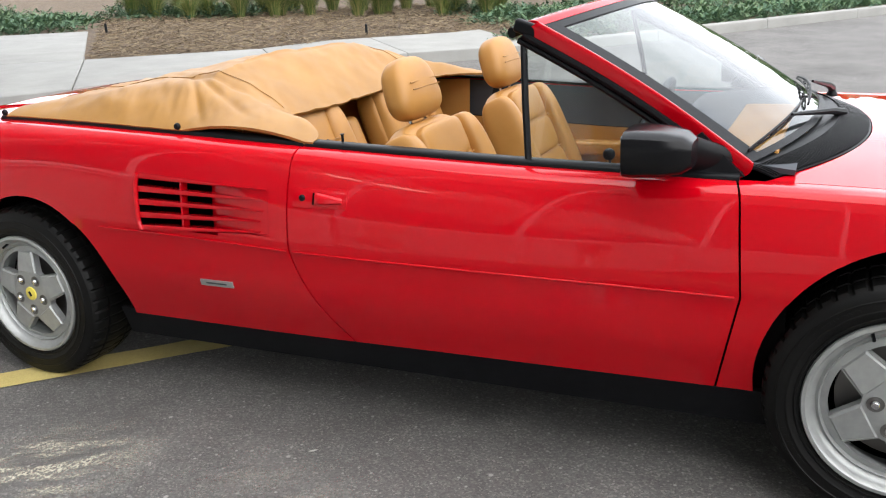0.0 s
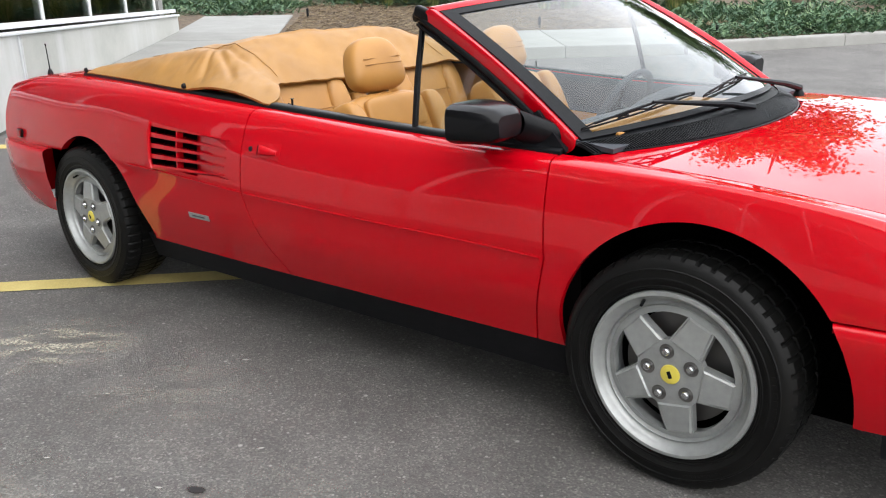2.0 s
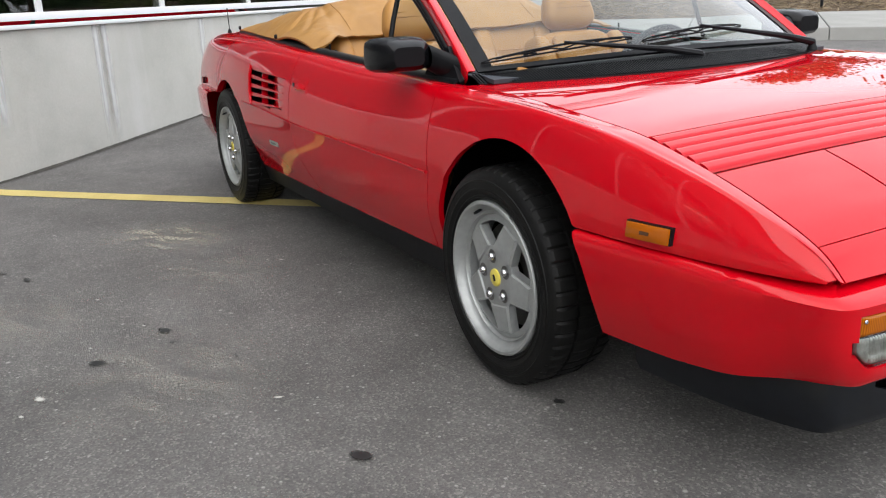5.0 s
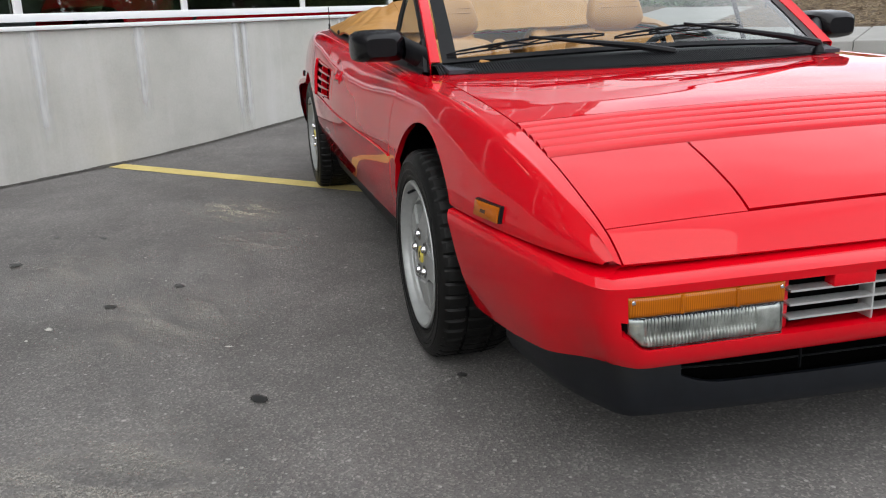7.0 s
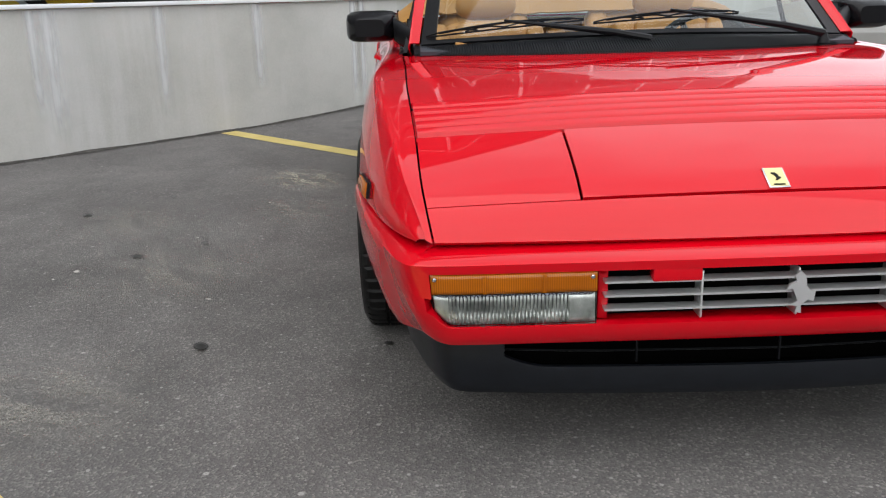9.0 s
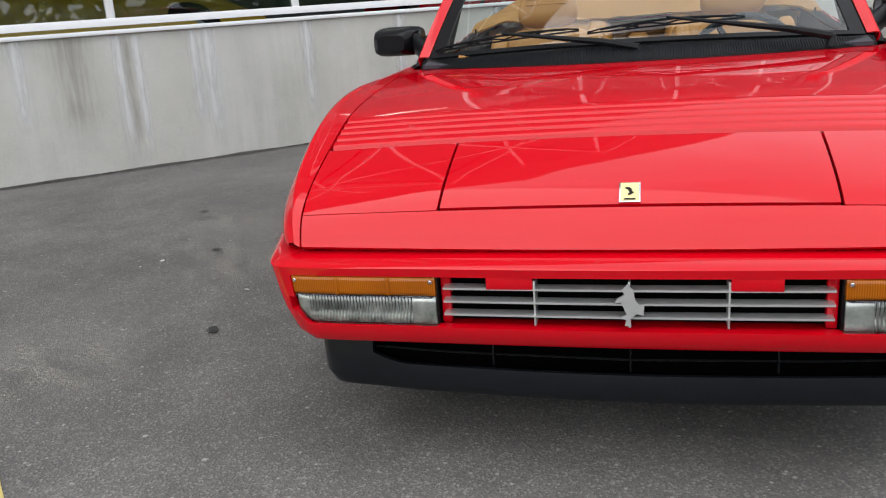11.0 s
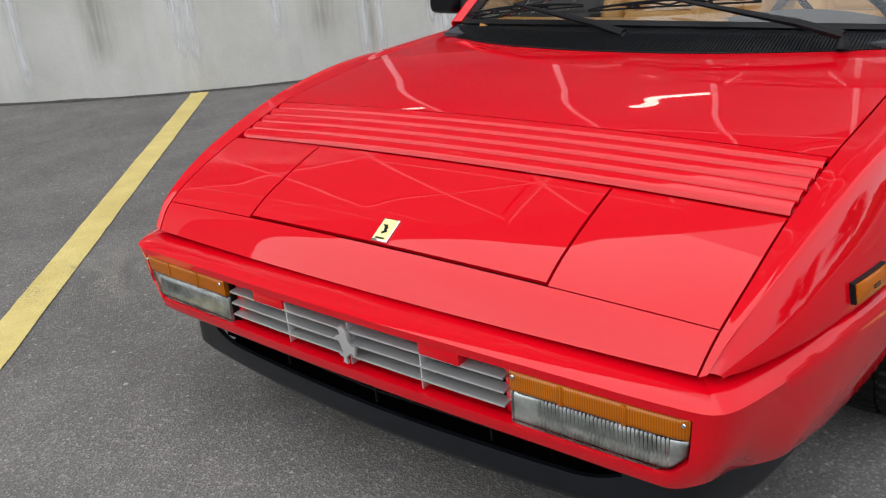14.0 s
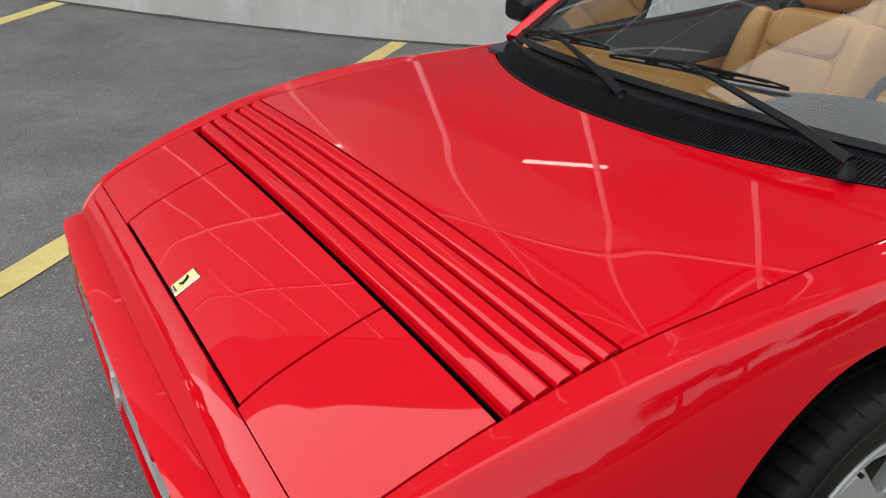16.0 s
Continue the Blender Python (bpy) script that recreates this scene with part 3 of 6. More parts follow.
def cut_arch(bm, s):
    """Cuts the wheel openings: cells within the circle go, those on its edge are drawn to it."""
    for cx, cz, r in ARCHES:
        def far(v):
            return math.hypot(v.co.x - cx, v.co.z - cz)
        gone = [f for f in bm.faces if all(far(v) < r for v in f.verts)]
        bmesh.ops.delete(bm, geom=gone, context="FACES")
        for v in bm.verts:
            d = far(v)
            if d < r:
                v.co.x, v.co.z = cx + (v.co.x - cx) * r / d, cz + (v.co.z - cz) * r / d
                v.co.y = s * wide(v.co.x, v.co.z)
    bmesh.ops.delete(bm, geom=[v for v in bm.verts if not v.link_faces], context="VERTS")
    bmesh.ops.dissolve_degenerate(bm, dist=0.0006, edges=bm.edges[:])


def front_line(v):
    return -0.378 + 0.03 * max(0, 1 - abs(v - 1)) - 0.022 * max(0, 1 - v)


def rear_line(v):
    return -1.53 + (0.145 * (1 - v) ** 1.3 if v < 1 else 0)


VENT = (-2.062, -1.60, 0.578, 0.747)


def vent_top(x):
    return VENT[3] - 0.030 * (x - VENT[0]) / (VENT[1] - VENT[0])


def vent_low(x):
    return VENT[2] + 0.013 * (x - VENT[0]) / (VENT[1] - VENT[0])


def body_side(s):
    out = (0, s, 0.2)

    def fender(u, v):
        v *= 2
        x0 = front_line(v) + 0.005
        return side(x0 + (0.903 - 0.014 * min(1, 2 - v) ** 1.3 - x0) * u, v, s)
    bm = grid_bm(fender, 110, 44, out, flange=0, keep=lambda u, v: v > 0.5 or u < 0.42)
    cut_arch(bm, s)
    fold(bm, 0.016, lambda c: (-1, 0, 0) if c.x > 0.884 else (0, 0, -1) if c.z > TZ(c.x) - 0.02 else (0, -s, 0))
    part("front_fender", bm, RED, car)

    def door(u, v):
        v *= 2
        x0, x1 = rear_line(v), front_line(v)
        return side(x0 + (x1 - x0) * u, v, s)
    d = part("door", grid_bm(door, 60, 44, out, flange=0.02), RED, car)

    def quarter(u, v):
        v *= 2
        x1 = rear_line(v) - 0.005
        return side(-3.46 + (x1 + 3.46) * u, v, s)

    def vent_keep(u, v):
        p = quarter(u, v)
        return not (VENT[0] < p.x < VENT[1] and vent_low(p.x) < p.z < vent_top(p.x)) and not (p.x < -2.7 and v < 0.5)
    bm = grid_bm(quarter, 130, 60, out, flange=0, keep=vent_keep)
    for v in bm.verts:
        c = v.co
        gaps = (c.x - VENT[0], VENT[1] - c.x, c.z - vent_low(c.x), vent_top(c.x) - c.z)
        if min(gaps) > 0:
            k = gaps.index(min(gaps))
            c.x, c.z = (VENT[k] if k < 2 else c.x), (c.z if k < 2 else vent_low(c.x) if k == 2 else vent_top(c.x))
            c.y = s * wide(c.x, c.z)
    cut_arch(bm, s)
    fold(bm, 0.03, lambda c: (0, 0, -1) if c.z > TZ(c.x) - 0.02 else (0, -s, 0))
    part("rear_quarter", bm, RED, car)
    sill = grid_bm(lambda u, v: Vector((-2.3 + 2.05 * u, s * (0.80 - 0.03 * v), 0.268 - 0.10 * v)), 20, 4, out)
    part("sill", sill, PLASTIC, car)



for s in (-1, 1):
    body_side(s)


def cowl_line(y):
    return -0.085 - 0.21 * (abs(y) / 0.70) ** 2.2


def nose_edge(y):
    return 0.911 - 0.009 * (abs(y) / 0.69) ** 2


def panel(name, x0, x1, y0, y1, nx=20, ny=20, mat=None, label=""):
    """A piece of the upper face; edges may be numbers or functions."""
    def at(e, k):
        return e(k) if callable(e) else e

    def fn(u, v):
        xm = at(x0, 0) + (at(x1, 0) - at(x0, 0)) * u
        a, b = at(y0, xm), at(y1, xm)
        y = a + (b - a) * v
        x = at(x0, y) + (at(x1, y) - at(x0, y)) * u
        a, b = at(y0, x), at(y1, x)
        return top(x, a + (b - a) * v)
    return part(name, grid_bm(fn, nx, ny, (0, 0, 1)), mat or RED, car, label)


EDGE = 0.0042
panel("hood", cowl_line, 0.425, lambda x: -TW(x) + EDGE, lambda x: TW(x) - EDGE, 40, 40)
panel("front_lid", 0.6135, 0.8445, -0.384, 0.384)
panel("headlight_cover", 0.6135, 0.849, lambda x: -TW(x) + EDGE, -0.390)
panel("headlight_cover", 0.6135, 0.849, 0.390, lambda x: TW(x) - EDGE)
panel("nose_panel", 0.851, nose_edge, lambda x: -TW(x) + EDGE, lambda x: TW(x) - EDGE, 12, 40)
panel("rear_deck", -3.46, -2.45, lambda x: -TW(x) + EDGE, lambda x: TW(x) - EDGE, 30, 30)


def sunk(fn, depth):
    return lambda u, v: fn(u, v) - Vector((0, 0, depth))


# louvred strip across the hood: dark bed, five raised slats
def louvres():
    def bedfn(u, v):
        x = 0.427 + 0.167 * u
        w = TW(x) - EDGE
        return top(x, -w + 2 * w * v) - Vector((0, 0, 0.017))
    bed_ob = part("louvre_panel", grid_bm(bedfn, 8, 24, (0, 0, 1), flange=0.02), RED, car)
    n = 5
    for i in range(n):
        x0 = 0.4285 + i * 0.0345
        x1 = x0 + 0.0265

        def slat(u, v):
            x = x0 + (x1 - x0) * u
            w = TW(x) - EDGE - 0.003
            lift = 0.0015 + 0.003 * (0.5 - u) - 0.010 * abs(2 * u - 1) ** 7
            p = top(x, -w + 2 * w * v)
            return p + Vector((0, 0, lift))
        part("louvre_slat", grid_bm(slat, 14, 30, (0, 0, 1), flange=0.006), RED, bed_ob)


louvres()
# black shell under the panels, which shows in the shut lines
def inner_shell():
    def nose(u, v):
        x = -0.45 + 1.33 * u
        w = TW(x) - 0.004
        p = top(x, -w + 2 * w * v)
        return p - Vector((0, 0, 0.026))
    part("inner_nose", grid_bm(nose, 30, 12, (0, 0, 1), flange=0), BLACK, car)
    for s in (-1, 1):
        part("inner_side", grid_bm(lambda u, v: side(-1.75 + 1.5 * u, 0.05 + 1.9 * v, s) - Vector((0, s * 0.02, 0.004)), 20, 12, (0, s, 0), flange=0), BLACK, car)
    bm = bmesh.new()
    box_bm((4.0, 1.24, 0.10), (-1.28, 0, 0.22), bm=bm)
    box_bm((1.12, 1.22, 0.28), (0.22, 0, 0.38), bm=bm)
    box_bm((1.2, 1.20, 0.42), (-2.85, 0, 0.42), bm=bm)
    part("underbody", bm, BLACK, car, smooth=0)
    for cx, cz, r in ARCHES:
        for s in (-1, 1):
            bm = lathe_bm([(r + 0.014, 0.822), (r + 0.006, 0.60), (0.02, 0.60)], 48)
            bmesh.ops.transform(bm, matrix=Matrix.Translation((cx, 0, cz)) @ Matrix.Diagonal((1, s, 1, 1)), verts=bm.verts[:])
            bmesh.ops.delete(bm, geom=[v for v in bm.verts if v.co.z < cz - 0.02 and math.hypot(v.co.x - cx, v.co.z - cz) > 0.1], context="VERTS")
            part("wheel_liner", bm, BLACK, car)


inner_shell()


# air intake in each rear quarter
def intake(s):
    x0, x1, z0, z1 = VENT

    def depth(x):
        return 0.065 * max(0, min(1, (x1 - x) / (x1 - x0) * 1.15)) ** 1.35 + 0.002

    def floor_at(u, v):
        x = x0 - 0.004 + (x1 - x0 + 0.008) * u
        z = z0 - 0.003 + (z1 - z0 + 0.006) * v
        return Vector((x, s * (wide(x, z) - depth(x)), z))
    well = part("intake_well", grid_bm(floor_at, 24, 8, (0, s, 0), flange=0), RED, car)
    dark = part("intake_core", grid_bm(lambda u, v: floor_at(0.005 + u * 0.56, 0.02 + 0.96 * v) + Vector((0, s * 0.006, 0)), 12, 6, (0, s, 0), flange=0), BLACK, well)

    def wallstrip(pts):
        bm = bmesh.new()
        rows = [(bm.verts.new((x, s * (wide(x, z) + 0.001), z)), bm.verts.new((x, s * (wide(x, z) - depth(x) - 0.004), z))) for x, z in pts]
        for (a, b), (c, d) in zip(rows, rows[1:]):
            bm.faces.new((a, b, d, c))
        return bm
    for edge in (vent_low, vent_top):
        part("intake_wall", wallstrip([(x0 + (x1 - x0) * k / 20, edge(x0 + (x1 - x0) * k / 20)) for k in range(21)]), RED, well)
    part("intake_wall", wallstrip([(x0 + 0.001, z0 + (z1 - z0) * k / 8) for k in range(9)]), BLACK, well)
    # rim and slats
    for k in range(5):
        zr = z1 - 0.006 - (z1 - z0 - 0.012) * k / 4
        zf = 0.715 - 0.118 * k / 4
        bm = bmesh.new()
        rows = []
        xe = -1.615 + (0.012 if k == 0 else -0.012 if k > 2 else 0)
        for q in range(21):
            f = q / 20
            x = x0 + 0.004 + (xe - x0) * f
            z = zr + (zf - zr) * f
            h = 0.0065 * (1 - f) + 0.0022
            w = wide(x, z)
            o = 0.004 if k in (0, 4) else 0.001
            d = min(depth(x), 0.03)
            rows.append([bm.verts.new((x, s * yy, zz)) for yy, zz in ((w - d, z + h * 0.6), (w + o * 0.6, z + h), (w + o, z), (w + o * 0.6, z - h), (w - d, z - h * 0.6))])
        for a, b in zip(rows, rows[1:]):
            for i in range(4):
                bm.faces.new((a[i], a[i + 1], b[i + 1], b[i]))
        bm.faces.new(rows[0])
        bm.faces.new(rows[-1][::-1])
        bmesh.ops.recalc_face_normals(bm, faces=bm.faces[:])
        part("intake_slat", bm, RED, well)
    xd = -1.90
    bm = bmesh.new()
    rows = [[bm.verts.new((xd + dx, s * (wide(xd, z) - dd), z)) for dx, dd in ((-0.003, 0.03), (-0.003, 0.004), (0.003, 0.004), (0.003, 0.03))] for z in np.linspace(z0 + 0.004, z1 - 0.012, 6)]
    for a, b in zip(rows, rows[1:]):
        for i in range(3):
            bm.faces.new((a[i], a[i + 1], b[i + 1], b[i]))
    bmesh.ops.recalc_face_normals(bm, faces=bm.faces[:])
    part("intake_divider", bm, RED, well)
    # raised frame at the opening's rear edge
    pts = []
    for k in range(13):
        z = z0 + (z1 - z0) * k / 12
        pts.append((x0 - 0.004 + 0.012 * (abs(k - 6) / 6) ** 6, s * (wide(x0, z) + 0.003), z))
    part("intake_rim", rod_bm(pts, 0.008, 8), RED, well)


for s in (-1, 1):
    intake(s)


BULB = material("dark_amber", (0.07, 0.02, 0.002), 0.2)


def decal(name, x0, x1, z0, z1, s, proud, mat, parent, label="", shear=0.0, bevel=0.0, taper=0.0):
    """A low plate on the body side."""
    bm = bmesh.new()
    nx, nz = 8, 4
    mid, tall = (z0 + z1) / 2, z1 - z0

    def spot(i, j):
        x = x0 + (x1 - x0) * i / nx
        z = mid + tall * (j / nz - 0.5) * (1 - taper * (i / nx) ** 1.5)
        edge = i in (0, nx) or j in (0, nz)
        return x, s * (wide(x, z) + proud - (bevel if edge else 0)), z + shear * i / nx
    g = [[bm.verts.new(spot(i, j)) for j in range(nz + 1)] for i in range(nx + 1)]
    for i in range(nx):
        for j in range(nz):
            bm.faces.new((g[i][j], g[i + 1][j], g[i + 1][j + 1], g[i][j + 1]))
    bm.normal_update()
    if next(iter(bm.faces)).normal.y * s < 0:
        bmesh.ops.reverse_faces(bm, faces=bm.faces[:])
    fold(bm, proud + 0.004, (0, -s, 0))
    return part(name, bm, mat, parent, label)


for s in (-1, 1):
    h = decal("door_handle", -1.512, -1.345, 0.672, 0.722, s, 0.0045, RED, car, "red door handle plate with a black lock", bevel=0.003)
    decal("handle_recess", -1.456, -1.352, 0.677, 0.7175, s, 0.0062, RED, h, shear=-0.003, bevel=0.004, taper=0.30)
    decal("handle_lever", -1.441, -1.358, 0.6815, 0.7125, s, 0.015, RED, h, shear=-0.004, bevel=0.0065, taper=0.62)
    decal("handle_gap", -1.4475, -1.4415, 0.682, 0.7125, s, 0.0068, BLACK, h)
    p = Vector((-1.482, s * (wide(-1.482, 0.697) + 0.004), 0.697))
    bm = lathe_bm([(0.0, 0.003), (0.008, 0.003), (0.010, 0.0), (0.010, -0.006)], 20)
    bmesh.ops.transform(bm, matrix=Matrix.Translation(p) @ Matrix.Diagonal((1, s, 1, 1)), verts=bm.verts[:])
    part("lock", bm, PLASTIC, h)
    b = decal("side_badge", -1.872, -1.752, 0.413, 0.433, s, 0.004, SILVER, car, "slim silver maker's plate")
    decal("badge_mark", -1.850, -1.775, 0.4205, 0.4255, s, 0.0048, CHARCOAL, b)
    m = decal("side_marker", 0.504, 0.614, 0.5165, 0.5525, s, 0.008, PLASTIC, car, "amber side marker lamp in a black surround")
    decal("marker_lens", 0.5065, 0.6105, 0.5175, 0.5500, s, 0.015, MARKER, m, "amber lens", bevel=0.004)
    decal("marker_bulb", 0.546, 0.568, 0.530, 0.537, s, 0.0162, BULB, m)
    m = decal("rear_side_marker", -3.262, -3.215, 0.592, 0.628, s, 0.012, PLASTIC, car, "small red rear side marker")
    decal("marker_lens", -3.258, -3.219, 0.596, 0.624, s, 0.016, material("red_lens", (0.35, 0.004, 0.004), 0.15), m)


# bumper, spoiler, lamps and grille
HALF = [(0.12, 0.872), (0.30, 0.861), (0.45, 0.846), (0.60, 0.823), (0.72, 0.797), (0.82, 0.770), (0.885, 0.751), (0.925, 0.734), (0.944, 0.710), (0.951, 0.66), (0.955, 0.58), (0.958, 0.45), (0.962, 0.30), (0.965, 0.15), (0.966, 0.0)]
SIDE_ROWS = [(-0.034, 0.494), (-0.024, 0.4965), (-0.012, 0.497), (-0.004, 0.494), (0.001, 0.487), (0.004, 0.470), (0.002, 0.445), (-0.004, 0.39), (-0.014, 0.345), (-0.030, 0.297), (-0.048, 0.258)]
FRONT_ROWS = [(-0.084, 0.4835), (-0.070, 0.481), (-0.056, 0.4785), (-0.042, 0.476), (-0.010, 0.4705), (0.003, 0.4635), (0.000, 0.4460), (0.0, 0.39), (0.002, 0.341), (0.000, 0.319), (-0.022, 0.297)]


def swept(half, side_rows, front_rows, n=140, blend=(0.80, 0.69), turn=1):
    """Points of a skin swept round the nose: a list of rings from the car's right to its left."""
    full = [(x, -w) for x, w in half] + [(x, w) for x, w in half[-2::-1]]
    pts = [Vector((*p, 0)) for p in full]
    # even spacing along the line
    fine = [through_points(pts, k / 800) for k in range(801)]
    run = np.r_[0, np.cumsum([(b - a).length for a, b in zip(fine, fine[1:])])]
    rings = []
    for k in range(n + 1):
        d = run[-1] * k / n
        i = min(int(np.searchsorted(run, d)), 800)
        p = fine[i]
        t = (fine[min(i + 2, 800)] - fine[max(i - 2, 0)]).normalized()
        normal = turn * Vector((t.y, -t.x, 0))
        f = min(1, max(0, (blend[0] - abs(p.y)) / (blend[0] - blend[1])))
        f = f * f * (3 - 2 * f)
        rings.append([p + normal * (a[0] * (1 - f) + b[0] * f) + Vector((0, 0, a[1] * (1 - f) + b[1] * f)) for a, b in zip(side_rows, front_rows)])
    return rings


def skin(rings, keep=None):
    bm = bmesh.new()
    vs = [[bm.verts.new(p) for p in ring] for ring in rings]
    for i in range(len(vs) - 1):
        for j in range(len(vs[0]) - 1):
            c = (rings[i][j] + rings[i + 1][j + 1]) / 2
            if keep is None or keep(c, j):
                bm.faces.new((vs[i][j], vs[i][j + 1], vs[i + 1][j + 1], vs[i + 1][j]))
    bmesh.ops.delete(bm, geom=[v for v in bm.verts if not v.link_faces], context="VERTS")
    bm.normal_update()
    if sum(f.normal.dot(f.calc_center_median() - Vector((0.3, 0, 0.38))) for f in bm.faces) < 0:
        bmesh.ops.reverse_faces(bm, faces=bm.faces[:])
    return bm


def corner_tuck(p):
    """How far the bumper's lower corner is drawn in under its upper edge."""
    def ease(f):
        f = min(1, max(0, f))
        return f * f * (3 - 2 * f)
    low = min(1, max(0, (0.455 - p.z) / 0.16))
    k = 0.048 * low ** 1.6 * ease((abs(p.y) - 0.635) / 0.11) * ease((p.x - 0.70) / 0.20)
    return Vector((0.62 * k, math.copysign(0.78 * k, p.y), 0))


def front_bumper():
    rings = swept(HALF, SIDE_ROWS, FRONT_ROWS, 240, blend=(0.835, 0.715))
    width = spline(HALF[:7])
    cx, cz, r = ARCHES[0]
    for ring in rings:
        # the lamp opening's lower outer corner runs up
        y = abs(ring[7].y)
        if ring[7].x > 0.85:
            f = max(0, min(1, (y - 0.652) / 0.040)) ** 2
            ring[8].z += 0.028 * f
            ring[7].z += 0.008 * f
        for p in ring:
            p -= corner_tuck(p)
        # the rear end follows the wheel opening
        for p, (off, _) in zip(ring, SIDE_ROWS):
            if p.x < 0.62:
                arch = cx + math.sqrt(r * r - (p.z - cz) ** 2)
                p.x = arch + (p.x - 0.12) * (0.62 - arch) / 0.50
                p.y = math.copysign(width(p.x) + off, p.y)
    bm = skin(rings, lambda c, j: not (j in (6, 7) and abs(c.y) < 0.690 and c.x > 0.8))
    fold(bm, 0.022)
    return part("front_bumper", bm, RED, car)


bumper = front_bumper()
part("bumper_backing", box_bm((0.02, 1.36, 0.15), (0.885, 0, 0.39)), BLACK, bumper, smooth=0)
part("bumper_shelf", box_bm((0.09, 0.74, 0.01), (0.905, 0, 0.334), 0.002), RED, bumper)


def front_x(y):
    return float(np.interp(abs(y), [0, 0.15, 0.30, 0.45, 0.58, 0.66, 0.70], [0.966, 0.965, 0.962, 0.958, 0.955, 0.951, 0.946]))


def lens(name, s, y0, y1, z0, z1, mat, ribs, slant, parent, proud=0.0, label=""):
    """A lamp lens across the nose; ribs: how many upright flutes; slant: how much its lower outer corner is cut."""
    bm = bmesh.new()
    n, m = max(24, ribs * 6), 8
    g = []
    for i in range(n + 1):
        f = i / n
        y = y0 + (y1 - y0) * f
        zlow = z0 + slant * max(0, (f - 0.88) / 0.12) ** 1.6
        col = []
        for j in range(m + 1):
            z = zlow + (z1 - zlow) * j / m
            inside = 0.16 < f < 0.90 and 0 < j < m
            o = 0.0030 * math.cos(f * ribs * 2 * math.pi + (math.pi if j < 3 else 0)) if ribs and inside else 0
            o -= 0.0025 * (j / m) ** 1.5 if ribs else 0
            e = -0.004 if i in (0, n) or j in (0, m) else 0
            x = front_x(y) + proud + o + e
            col.append(bm.verts.new(Vector((x, s * y, z)) - corner_tuck(Vector((x, s * y, z)))))
        g.append(col)
    for i in range(n):
        for j in range(m):
            bm.faces.new((g[i][j], g[i + 1][j], g[i + 1][j + 1], g[i][j + 1]))
    bm.normal_update()
    if next(iter(bm.faces)).normal.x < 0:
        bmesh.ops.reverse_faces(bm, faces=bm.faces[:])
    fold(bm, 0.02, (-1, 0, 0))
    return part(name, bm, mat, parent, label, smooth=60)


REFLECT = textured("lamp_reflector", [(0.30, 0.31, 0.30), (0.86, 0.87, 0.86)], 0.14, 26, bump=0.2, bump_scale=130, metal=0.45, distance=0.003)
for s in (-1, 1):
    lamp = lens("front_lamp", s, 0.3745, 0.688, 0.339, 0.446, PLASTIC, 0, 0.032, bumper, -0.010, "amber turn signal over a clear fluted driving lamp")
    lens("reflector", s, 0.378, 0.684, 0.343, 0.402, REFLECT, 44, 0.028, lamp, -0.0065)
    lens("turn_lens", s, 0.377, 0.686, 0.406, 0.4445, AMBER, 0, 0, lamp, 0.002, "amber lens")
    for y in (0.475, 0.585):
        part("lens_rib", box_bm((0.004, 0.008, 0.036), (front_x(y) + 0.0022, s * y, 0.4255), 0.001), AMBER, lamp)
    lens("driving_lens", s, 0.377, 0.685, 0.342, 0.404, LENS, 0, 0.030, lamp, 0.001, "clear fluted lens")
    for y in (0.386, 0.678):
        bm = lathe_bm([(0.0, 0.002), (0.003, 0.0015), (0.0042, 0.0)], 12)
        bmesh.ops.transform(bm, matrix=Matrix.Translation((front_x(y) + 0.003, s * y, 0.436)) @ Matrix.Rotation(radians(-90), 4, "Z"), verts=bm.verts[:])
        part("screw", bm, CHROME, lamp)


